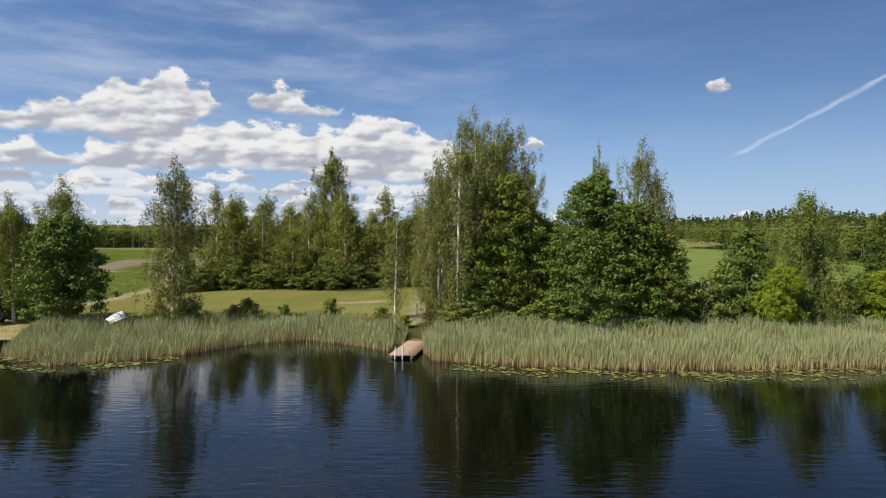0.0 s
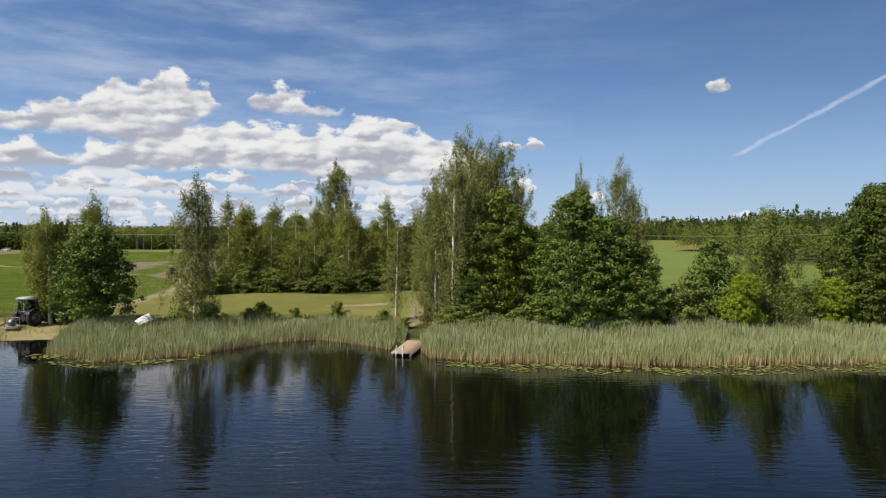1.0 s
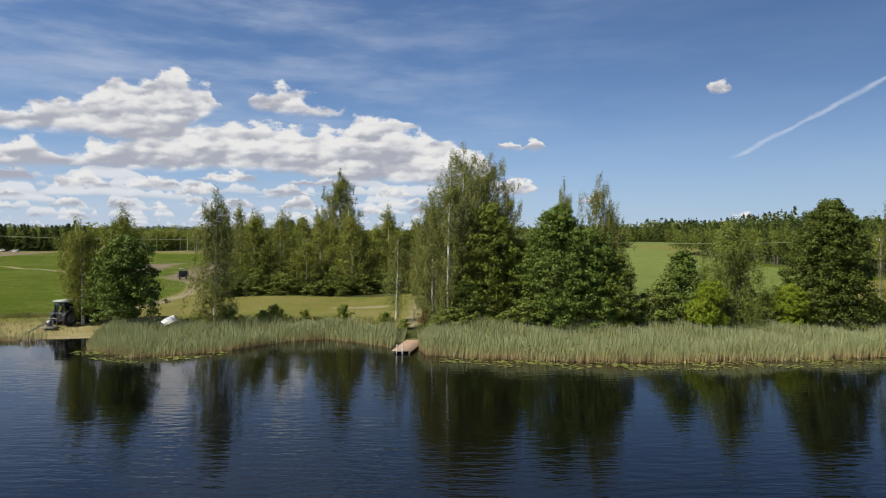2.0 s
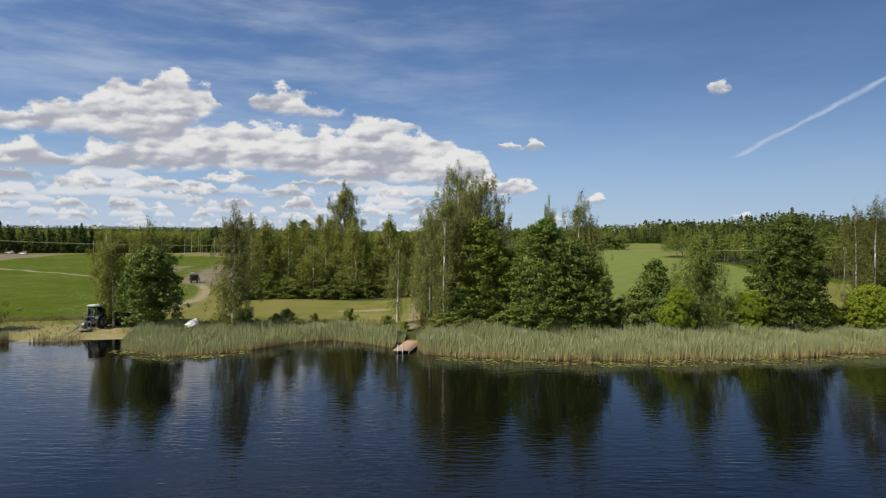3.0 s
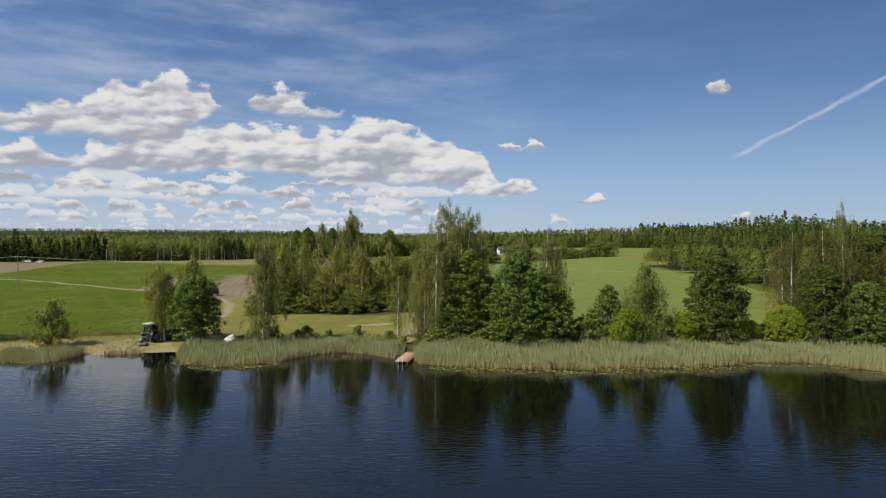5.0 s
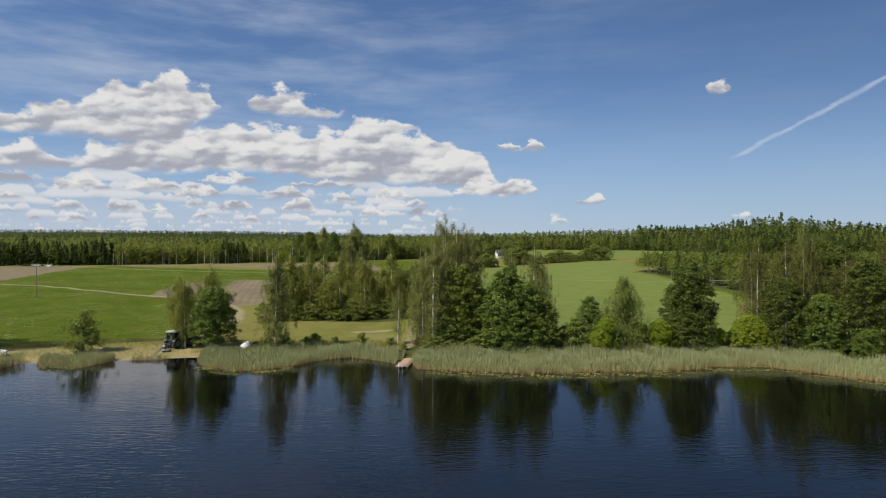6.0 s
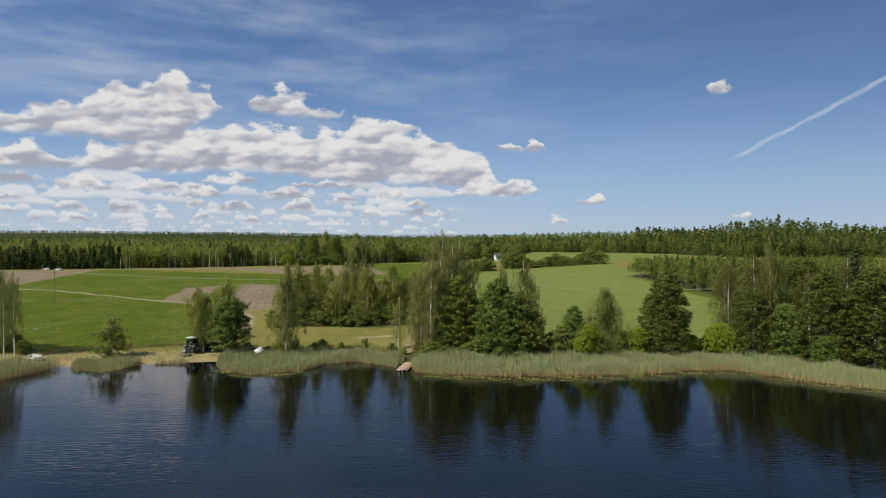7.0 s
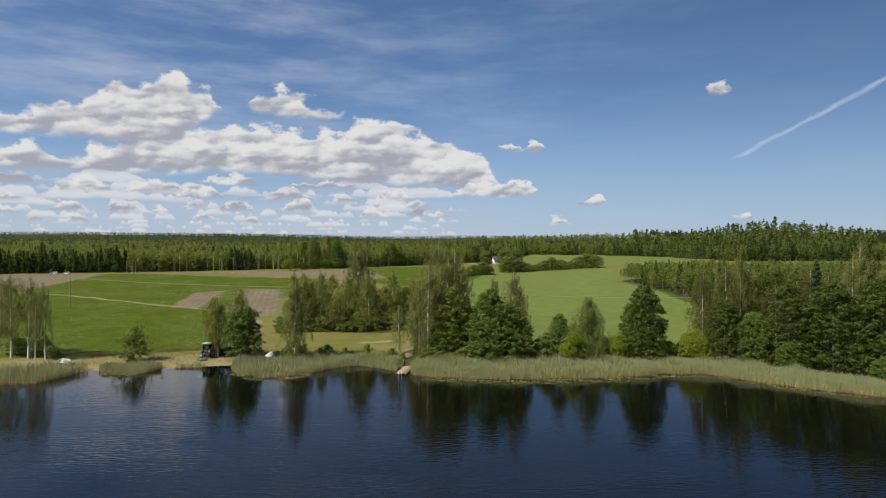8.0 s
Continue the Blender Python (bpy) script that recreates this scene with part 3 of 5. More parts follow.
def build_ground():
    def axis(lo, hi, step, far_lo, far_hi, grow=1.16):
        mid = list(np.arange(lo, hi + step / 2, step))
        s, up = step, [mid[-1]]
        while up[-1] < far_hi:
            s *= grow
            up.append(up[-1] + s)
        s, dn = step, [mid[0]]
        while dn[-1] > far_lo:
            s *= grow
            dn.append(dn[-1] - s)
        return np.array(dn[:0:-1] + mid + up[1:])

    xs, ys = axis(-150, 110, 1.15, -4600, 4600, 1.10), axis(26, 230, 1.15, -4600, 4600, 1.06)
    X, Y = np.meshgrid(xs, ys)
    x, y = X.ravel(), Y.ravel()
    z = ground_z(x, y)
    d = y - shore(x)
    far = d > 900
    z = z + np.where(far, 6 * np.sin(x * 0.004 + 1.0) * np.sin(y * 0.003), 0)
    edge = np.interp(x, EDGE_X, EDGE_Y)
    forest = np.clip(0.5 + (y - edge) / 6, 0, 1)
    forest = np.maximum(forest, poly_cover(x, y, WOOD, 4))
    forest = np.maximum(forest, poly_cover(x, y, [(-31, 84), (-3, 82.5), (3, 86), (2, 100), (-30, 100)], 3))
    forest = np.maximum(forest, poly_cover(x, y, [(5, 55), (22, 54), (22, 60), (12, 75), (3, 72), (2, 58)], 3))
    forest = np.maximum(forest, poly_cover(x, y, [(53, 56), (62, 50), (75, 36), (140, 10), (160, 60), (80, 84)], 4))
    # behind the jetty: birch shade painted as a dark patch of ground cover
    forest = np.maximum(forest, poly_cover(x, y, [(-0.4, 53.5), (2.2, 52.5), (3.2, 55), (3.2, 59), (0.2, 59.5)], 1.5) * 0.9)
    straw = np.clip(1.15 - np.abs(d - 4) / 9, 0, 1) * np.clip((-24 - x) / 5, 0, 1)
    straw = np.maximum(straw, poly_cover(x, y, [(-12, 69), (-3, 73), (3, 68), (0, 62), (-8, 64)], 5) * 0.45)
    straw = np.maximum(straw, poly_cover(x, y, BEIGE, 8) * 0.1)
    track = line_cover(x, y, [(-165, 190), (-128, 174), (-91, 149.5), (-60.7, 131)], 0.9, 1.6) * 0.9
    track = np.maximum(track, line_cover(x, y, [(-119, 235), (-160, 243)], 0.8, 2.5) * 0.6)
    track = np.maximum(track, line_cover(x, y, [(-47, 118), (-40, 104), (-35.5, 89), (-34, 76), (-36, 64)], 1.1, 2.2) * 0.8)
    track = np.maximum(track, line_cover(x, y, [(0.6, 58), (0.9, 67), (0.4, 76), (2, 90), (6, 115)], 0.8, 2.0) * 0.8)
    track = np.maximum(track, line_cover(x, y, [(-9.0, 71.5), (-3.5, 74)], 0.9, 1.6) * 0.95)
    track = np.maximum(track, np.clip(1 - np.abs(d - 0.6) / 1.2, 0, 1) * np.clip((-27 - x) / 3, 0, 1) * np.clip((x + 54) / 3, 0, 1) * 0.8)
    track = np.maximum(track, line_cover(x, y, [(24, 440), (49, 456)], 2.0, 3))
    attrs = {
        "crop": np.maximum(poly_cover(x, y, CROP, 2.5), np.maximum(poly_cover(x, y, [(-30, 240), (10, 200), (30, 290), (40, 400), (-60, 380)], 5), line_cover(x, y, [(84, 108), (80.5, 165), (79, 206)], 2.4, 1.5))),
        "oats": np.maximum(poly_cover(x, y, OATS, 3), poly_cover(x, y, STRIP, 5)),
        "plough": np.maximum.reduce([poly_cover(x, y, PLOUGH, 4) * (0.62 + 0.30 * np.sin((x * 0.9 + y * 0.22) * 0.33 + 0.6) + 0.12 * smooth01((x + 66) / 12)), poly_cover(x, y, BROWN_FAR, 4), poly_cover(x, y, BEIGE, 8) * 0.8]),
        "straw": straw, "forest": forest, "track": track,
    }
    nx, ny = len(xs), len(ys)
    i = (np.arange(ny - 1)[:, None] * nx + np.arange(nx - 1)[None]).ravel()
    f = np.stack([i, i + 1, i + nx + 1, i + nx], 1)
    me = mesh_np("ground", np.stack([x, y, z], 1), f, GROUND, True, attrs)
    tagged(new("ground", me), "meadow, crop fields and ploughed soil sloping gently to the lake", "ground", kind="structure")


build_ground()


def build_water():
    xs = [-4600, -300, -100, -40, 0, 40, 100, 300, 4600]
    ys = [-4600, -400, -100, -40, 0, 30, 62]
    v = [(x, y, 0.0) for y in ys for x in xs]
    n = len(xs)
    f = [(j * n + i, j * n + i + 1, (j + 1) * n + i + 1, (j + 1) * n + i) for j in range(len(ys) - 1) for i in range(n - 1)]
    me = mesh_np("water", v, f, WATER)
    tagged(new("water", me), "dark calm lake water with fine ripples reflecting trees and sky", "water", kind="structure")


build_water()


# ---- trees ----
def leaf_cloud(rng, centres, radius, per, size, up=0.4, hang=0.0, slim=0.55):
    """Leaf sprays round clump centres: diamonds of four corners each."""
    c = np.repeat(np.asarray(centres, float), per, axis=0)
    n = len(c)
    o = rng.normal(size=(n, 3))
    o /= np.linalg.norm(o, axis=1)[:, None]
    p = c + o * (rng.random((n, 1)) ** 0.45) * np.asarray(radius)
    nrm = o * 1.0 + rng.normal(size=(n, 3)) * 0.28 + (0, 0, up)
    nrm /= np.linalg.norm(nrm, axis=1)[:, None]
    t = rng.normal(size=(n, 3)) * (1 - hang * 0.7) + np.array((0, 0, -1.6 * hang))
    t -= nrm * np.sum(t * nrm, axis=1)[:, None]
    t /= np.linalg.norm(t, axis=1)[:, None] + 1e-9
    b = np.cross(nrm, t)
    s = size * rng.uniform(0.65, 1.35, (n, 1))
    v = np.stack([p + t * s * 0.5, p + b * s * 0.5 * slim + t * s * 0.06, p - t * s * 0.5, p - b * s * 0.5 * slim + t * s * 0.06], 1).reshape(-1, 3)
    return v, np.arange(4 * n).reshape(n, 4)


def stem_line(rng, height, lean, wiggle, n=9):
    s = np.linspace(0, 1, n)
    a = rng.uniform(0, 6.28)
    bend = np.cumsum(rng.normal(0, wiggle, (n, 2)), axis=0) * height / n
    bend -= bend[0]
    return np.stack([np.cos(a) * lean * height * s ** 1.5 + bend[:, 0], np.sin(a) * lean * height * s ** 1.5 + bend[:, 1], s * height], 1)


def along(line, s):
    k = np.linspace(0, 1, len(line))
    return np.array([np.interp(s, k, line[:, i]) for i in range(3)])


ALDER_SHAPE = ([0, 0.08, 0.28, 0.5, 0.7, 0.86, 0.95, 1], [0.8, 0.98, 1.0, 0.95, 0.82, 0.58, 0.36, 0.12])
BIRCH_SHAPE = ([0, 0.1, 0.3, 0.55, 0.8, 0.93, 1], [0.35, 0.75, 1.0, 0.95, 0.75, 0.5, 0.25])
SLIM_SHAPE = ([0, 0.2, 0.5, 0.8, 1], [0.5, 0.9, 1.0, 0.65, 0.15])
SPRUCE_SHAPE = ([0, 0.1, 0.3, 0.6, 0.85, 1], [0.9, 1.0, 0.78, 0.45, 0.18, 0.03])
BROAD_SHAPE = ([0, 0.08, 0.25, 0.45, 0.65, 0.82, 0.93, 1], [0.85, 1.0, 1.0, 0.93, 0.77, 0.54, 0.31, 0.1])
ROUND_SHAPE = ([0, 0.15, 0.4, 0.65, 0.85, 1], [0.6, 0.88, 1.0, 0.92, 0.66, 0.15])


def build_tree(name, seed, x, y, height, spread, shape, leaf, bark, label, foot=0.05, limbs=26, clumps=220, per=42, size=0.22, puff=(0.7, 0.7, 0.5), hang=0.0,
               trunk=0.02, lean=0.02, core=0.25, rise=0.5, sink=0.15, group="", category="tree", stems=1, shell=0, inner=0.35, domes=()):
    """A tree or bush: tapered stems with limbs, and a crown of leaf clumps hung on them."""
    rng = np.random.default_rng(seed)
    root = thing(name, pose(x, y, gz(x, y) - sink), label, category, group)
    lines = [stem_line(rng, height * (1 if k == 0 else rng.uniform(0.75, 0.95)), lean * (1 + 2.5 * (k > 0)), 0.018) for k in range(stems)]
    wood, twigs, centres = [], [], []
    for line in lines:
        r0 = height * trunk * (1 if stems == 1 else 0.8)
        wood.append(tube(line, r0 * (1 - np.linspace(0, 1, len(line)) * 0.93) + 0.012, 7))
    gaps = rng.uniform(0, 6.28, 5)
    for k in range(limbs):
        line = lines[k % stems]
        s = foot + (0.97 - foot) * ((k + rng.random()) / limbs) ** 0.9
        f = (s - foot) / (1 - foot)
        a = k * 2.4 + rng.uniform(-0.5, 0.5)
        lobes = 1 + 0.10 * np.sin(2 * a + gaps[0] + 5 * f) + 0.09 * np.sin(3 * a + gaps[1] - 9 * f)
        reach = spread * np.interp(f, *shape) * lobes * rng.uniform(0.78, 1.02)
        start = along(line, max(0.02, s - 0.10 * rise))
        tip = along(line, s) + np.array([np.cos(a) * reach, np.sin(a) * reach, rise * reach * (0.35 - 0.5 * hang)])
        mid = (start + tip) / 2 + np.array([0, 0, 0.16 * reach * rise])
        twigs.append(tube([start, mid, tip], [max(0.02, height * trunk * 0.32 * (1 - 0.7 * s)), 0.018 + 0.005 * reach, 0.008], 4))
        m = max(2, int(round(clumps / limbs)))
        for q in np.linspace(inner, 0.99, m) + rng.uniform(-0.08, 0.08, m):
            q = max(q, 0.15)
            p = start * (1 - q) ** 2 + 2 * mid * q * (1 - q) + tip * q * q
            side = min(reach * 0.26, 0.8)
            centres.append(p + rng.normal(size=3) * (side, side, 0.22 * side + 0.15) + (0, 0, -hang * rng.random() * 1.3))
    for line in lines:
        # leaves along the leading shoot
        for s in np.linspace(0.80, 1.0, 7):
            centres.append(along(line, s) + rng.normal(size=3) * (0.18, 0.18, 0.1))
    for k in range(shell):
        # clumps laid evenly over the outside of the crown, like shelves
        f = rng.random() ** 0.85
        a = k * 2.39996
        bumps = 1 + 0.09 * np.sin(3 * a + gaps[2] + 8 * f) + 0.08 * np.sin(5 * a + gaps[3] - 13 * f) + 0.05 * np.sin(9 * a + 21 * f)
        reach = spread * np.interp(f, *shape) * bumps * rng.uniform(0.84, 1.0)
        base = along(lines[0], foot + (1 - foot) * f)
        centres.append(base + np.array([np.cos(a) * reach, np.sin(a) * reach, rng.normal(0, 0.15)]))
    for dx, dy, dz, r in domes:
        # rounded domes of foliage side by side
        for k in range(int(88 * r * r)):
            h = rng.uniform(-0.45, 1.0)
            a, w = k * 2.39996, math.sqrt(1 - h * h)
            centres.append(np.array([dx, dy, dz]) + r * rng.uniform(0.86, 1.0) * np.array([np.cos(a) * w, np.sin(a) * w, h]))
    centres = np.array(centres)
    centres[:, 2] = np.clip(centres[:, 2], sink + 0.25, None)
    part("trunk", mesh_np("trunk", *joined(wood), bark, True), root)
    part("branchwork", mesh_np("branchwork", *joined(twigs), BARK, True), root, "dark limbs and twigs")
    leaves = [leaf_cloud(rng, centres, puff, per, size, hang=hang)]
    if core:
        deep = centres[rng.random(len(centres)) < core]
        mid_line = np.stack([along(lines[0], min(1, max(0, h / height))) for h in deep[:, 2]])
        leaves.append(leaf_cloud(rng, mid_line + (deep - mid_line) * 0.55, np.array(puff) * 1.3, max(6, per // 3), size * 1.7))
    part("crown", mesh_np("crown", *joined(leaves), leaf), root)
    return root


def again(tree, x, y, turn, wide, tall, sink=0.15):
    return copy_thing(tree, pose(x, y, gz(x, y) - sink, 0, 0, turn) @ Matrix.Diagonal((wide, wide, tall, 1)))


ALDER_TEXT = "dense dark green alder leafy to the ground"
BIRCH_TEXT = "tall birch with white trunk and airy drooping twigs"
alder_kw = dict(shape=ALDER_SHAPE, leaf=LEAF_ALDER, bark=BARK, limbs=34, clumps=120, shell=330, per=42, size=0.225, puff=(0.62, 0.62, 0.34), trunk=0.014, core=0.4, rise=0.55)
birch_kw = dict(shape=BIRCH_SHAPE, leaf=LEAF_BIRCH, bark=BIRCH_BARK, limbs=38, clumps=250, per=70, size=0.155, puff=(0.42, 0.42, 0.95), hang=0.75, trunk=0.013, core=0.08, inner=0.42, rise=1.1, foot=0.17)

alder_a = build_tree("alder_tree", 11, -28.9, 56.6, 9.6, 3.3, label=ALDER_TEXT + " beside a tractor", **{**alder_kw, "foot": 0.12})
alder_b = build_tree("alder_tree", 12, 15.7, 54.6, 12.9, 3.7, label=ALDER_TEXT + "", **{**alder_kw, "foot": 0.03, "shell": 420})
alder_c = build_tree("alder_tree", 13, 18.4, 54.2, 10.6, 3.3, label=ALDER_TEXT + "", **{**alder_kw, "foot": 0.03})
alder_d = build_tree("alder_tree", 14, 8.9, 57.4, 13.0, 3.5, label=ALDER_TEXT + " among birches", **{**alder_kw, "leaf": LEAF_FRESH, "foot": 0.03})
again(alder_d, 20.6, 54.6, 70, 0.85, 0.66)
again(alder_d, 12.0, 58.2, 150, 0.9, 0.72)
again(alder_c, 6.6, 56.2, 40, 0.62, 0.5)
again(alder_a, 5.9, 57.8, 40, 0.62, 0.55)
small_alder = build_tree("alder_tree", 15, 28.1, 54.6, 8.4, 1.8, label="slender dark green alder beside a willow bush", **{**alder_kw, "clumps": 60, "shell": 130, "limbs": 18, "foot": 0.05})
shrub = build_tree("shrub", 16, 25.9, 54.2, 5.3, 1.8, ROUND_SHAPE, LEAF_SHRUB, BARK, "leafy olive green shrub at the edge of the reeds", limbs=20, clumps=60, shell=80, per=26, size=0.24, puff=(0.45, 0.45, 0.38), foot=0.04, stems=3, category="shrub")
willow_kw = dict(shape=ROUND_SHAPE, leaf=LEAF_WILLOW, bark=BARK, limbs=16, clumps=16, per=46, size=0.11, puff=(0.23, 0.23, 0.2), foot=0.06, stems=3, core=0.5, category="bush")
WILLOW_TEXT = "rounded bright yellow-green willow bush"
willow_a = build_tree("willow_bush", 21, 29.6, 52.8, 5.9, 1.8, label=WILLOW_TEXT + " with two domes", **willow_kw, domes=((0.7, 0, 4.5, 1.4), (-0.4, -0.4, 2.6, 1.6), (0.9, 0.2, 1.6, 1.5)))
willow_b = build_tree("willow_bush", 22, 38.4, 53.6, 5.4, 1.7, label=WILLOW_TEXT, **willow_kw, domes=((0.0, 0, 3.6, 1.75), (0.4, 0.2, 1.8, 1.7)))
willow_c = build_tree("willow_bush", 23, 51.8, 54.0, 6.4, 2.6, label="broad globe-shaped " + WILLOW_TEXT, **willow_kw, domes=((0.0, 0, 3.6, 2.4), (1.0, -0.4, 2.2, 2.0), (-1.0, 0.2, 2.4, 2.0)))
again(willow_b, 47.6, 54.5, 80, 0.7, 0.72)
alder_e = build_tree("alder_tree", 17, 43.2, 55.5, 13.5, 4.2, label="large broad-based green tree with hanging outer twigs", **{**alder_kw, "shape": BROAD_SHAPE, "leaf": LEAF_DARK_SHADED, "hang": 0.15, "clumps": 200, "shell": 760, "core": 0.5, "foot": 0.03})

birch_a = build_tree("birch_tree", 31, -19.3, 56.2, 14.3, 2.7, label=BIRCH_TEXT + " alone", **{**birch_kw, "foot": 0.06, "clumps": 360, "inner": 0.25, "core": 0.15})
birch_b = build_tree("birch_tree", 32, 4.7, 56.2, 16.2, 3.1, label=BIRCH_TEXT + " near jetty", **{**birch_kw, "foot": 0.09, "clumps": 330, "inner": 0.46})
birch_c = build_tree("birch_tree", 33, 6.9, 68.0, 20.6, 3.6, label=BIRCH_TEXT + ", tallest of all", **{**birch_kw, "clumps": 330, "limbs": 44})
birch_d = build_tree("birch_tree", 34, -1.0, 61.5, 9.2, 1.7, label="young birch with thin white trunk beside the jetty path", **{**birch_kw, "clumps": 110, "limbs": 22, "per": 30, "foot": 0.22})
birch_e = build_tree("birch_tree", 35, -30.0, 58.4, 12.6, 2.1, label="light green birch behind a dark alder", **{**birch_kw, "leaf": LEAF_YOUNG, "clumps": 260, "core": 0.15})
birch_h = build_tree("birch_tree", 40, -70.4, 56.0, 15.2, 2.9, label="slim birch with a bare white lower trunk", **{**birch_kw, "foot": 0.3, "clumps": 190, "per": 56})
birch_g = build_tree("birch_tree", 39, 59.0, 57.0, 16.5, 3.2, label="olive-brown birch among alders in the shore wood", **{**birch_kw, "leaf": LEAF_OLIVE, "clumps": 300, "per": 44, "size": 0.16, "core": 0.2, "foot": 0.2})
build_tree("birch_tree", 43, 33.4, 55.2, 11.2, 3.7, label="pointed olive-green birch between willow bushes", **{**birch_kw, "shape": BROAD_SHAPE, "leaf": LEAF_SHRUB, "bark": GREY_BARK, "foot": 0.05, "size": 0.15, "clumps": 260, "shell": 120, "core": 0.3, "inner": 0.25})
build_tree("shrub", 44, 2.3, 59.3, 1.6, 0.8, ROUND_SHAPE, LEAF_COPPER, BARK, "small copper-leaved shrub under the birches", limbs=10, clumps=40, per=30, size=0.13, puff=(0.28, 0.28, 0.22), stems=2, category="shrub")
birch_f = build_tree("birch_tree", 36, -13.0, 95.3, 19.0, 3.3, label="tall grey-green birch rising over a thicket", **{**birch_kw, "clumps": 420, "limbs": 46, "core": 0.2, "size": 0.2})
for x, y, turn, wide, tall, src in (
    (3.1, 57.8, 130, 0.75, 0.86, birch_b), (9.4, 66.0, 200, 0.9, 0.93, birch_c), (6.2, 61.0, 250, 0.95, 1.02, birch_b), (8.2, 63.5, 310, 0.95, 1.1, birch_b), (3.4, 63.5, 60, 0.75, 0.88, birch_b), (11.4, 64.0, 20, 0.8, 0.92, birch_b), (2.2, 66.0, 10, 0.6, 0.7, birch_b),
    (16.8, 57.0, 75, 0.42, 0.95, birch_b), (20.0, 56.8, 300, 0.72, 0.98, birch_b), (21.6, 56.4, 170, 0.6, 0.82, birch_b),
    (-33.6, 57.5, 90, 0.95, 0.86, birch_e), (-35.4, 59.5, 20, 0.85, 0.88, birch_e), (34.6, 56.2, 30, 0.6, 0.62, birch_a),
    (-67.0, 55.5, 140, 0.9, 0.97, birch_h), (-64.0, 52.8, 200, 0.45, 0.84, birch_h), (-62.4, 53.0, 320, 0.55, 0.9, birch_h), (-74.0, 58.0, 77, 1.0, 0.95, birch_h),
):
    again(src, x, y, turn, wide, tall)
bush_left = build_tree("shrub", 41, -47.2, 53.6, 6.2, 3.1, ROUND_SHAPE, LEAF_SHRUB, BARK, "airy olive green bush alone on the dry shore grass", limbs=26, clumps=150, shell=15, per=34, size=0.2, puff=(0.5, 0.5, 0.42), foot=0.02, stems=3, core=0.5, category="shrub")
low_bush = build_tree("shrub", 45, -13.6, 58.8, 2.3, 1.25, ROUND_SHAPE, LEAF_FRESH, BARK, "low fresh green bush on the meadow behind the reeds", limbs=16, clumps=70, per=40, size=0.15, puff=(0.3, 0.3, 0.3), foot=0.02, stems=3, core=0.2, category="shrub")
for x, y, turn, wide, tall in ((-10.6, 59.3, 60, 0.6, 0.75), (-6.6, 59.6, 100, 0.8, 1.0), (-18.0, 56.8, 30, 1.2, 1.1), (-20.6, 57.0, 10, 1.0, 0.9), (-2.0, 60.0, 20, 0.7, 0.6), (-15.4, 59.4, 200, 0.9, 0.7), (0.2, 57.2, 90, 0.6, 0.5), (-0.8, 54.6, 10, 0.7, 0.5)):
    again(low_bush, x, y, turn, wide, tall)
for x, y, turn, wide, tall in ((31.6, 56.4, 80, 1.0, 0.95), (24.4, 55.4, 30, 0.8, 0.75), (36.0, 57.0, 140, 1.0, 0.8),
                               (36.5, 55.0, 50, 0.9, 0.8), (40.8, 54.2, 150, 0.8, 0.6), (46.0, 54.0, 220, 0.8, 0.55), (49.4, 54.8, 10, 0.8, 0.6), (-66.0, 58.0, 90, 1.0, 0.6), (-71.0, 59.0, 10, 1.2, 0.6), (-63.0, 56.0, 200, 0.7, 0.45),
                               (3.6, 54.8, 0, 0.5, 0.3), (6.4, 54.9, 140, 0.8, 0.42), (10.5, 54.5, 70, 0.9, 0.45)):
    again(shrub, x, y, turn, wide, tall)
# the thicket behind the meadow
rng = np.random.default_rng(5)
thicket_kw = {**birch_kw, "leaf": LEAF_YOUNG, "clumps": 190, "core": 0.3, "per": 30, "size": 0.21, "puff": (0.62, 0.62, 0.75)}
slim_birch = build_tree("birch_tree", 37, -24.5, 87.0, 13.0, 2.3, label="slender olive birch in a thicket", group="thicket birches", **{**thicket_kw, "foot": 0.2})
slim_birch_b = build_tree("birch_tree", 38, -4.2, 88.0, 13.6, 2.7, label="slender olive birch in a thicket", group="thicket birches", **{**thicket_kw, "foot": 0.12, "shape": SLIM_SHAPE})
slim_birch_c = build_tree("birch_tree", 48, -9.5, 86.5, 11.5, 2.5, label="broad young birch in a thicket", group="thicket birches", **{**thicket_kw, "foot": 0.08, "hang": 0.3, "shape": SLIM_SHAPE})
for k in range(36):
    x, y = -29.5 + 30 * (k % 15 + rng.random() * 0.9) / 15, 85.5 + 6.5 * (k // 15) + rng.random() * 5
    again((slim_birch, slim_birch_b, slim_birch_c)[k % 3], x, y, rng.random() * 360, rng.uniform(0.75, 1.15), rng.uniform(0.55, 1.05))
for k in range(26):
    again(shrub, -29.5 + 31.5 * (k + rng.random() * 0.6) / 26, 84.6 + rng.random() * 4, rng.random() * 360, rng.uniform(0.8, 1.3), rng.uniform(0.35, 0.85))
# the shore wood
alder_f = build_tree("alder_tree", 18, 66.0, 49.0, 14.0, 4.0, label="dense alder, leaves darkened for the shore wood's shade", **{**alder_kw, "leaf": LEAF_DARK_SHADED, "foot": 0.03, "shell": 300, "clumps": 200, "core": 0.2})
spruce_tree = build_tree("spruce_tree", 51, 71.0, 50.0, 18.0, 2.9, SPRUCE_SHAPE, LEAF_SPRUCE, BARK, "dark pointed spruce standing among birches and alders", foot=0.05, limbs=90, clumps=620, per=30, size=0.2, puff=(0.36, 0.36, 0.18), hang=0.35, trunk=0.012, lean=0.0, core=0.3, rise=0.1, inner=0.2)
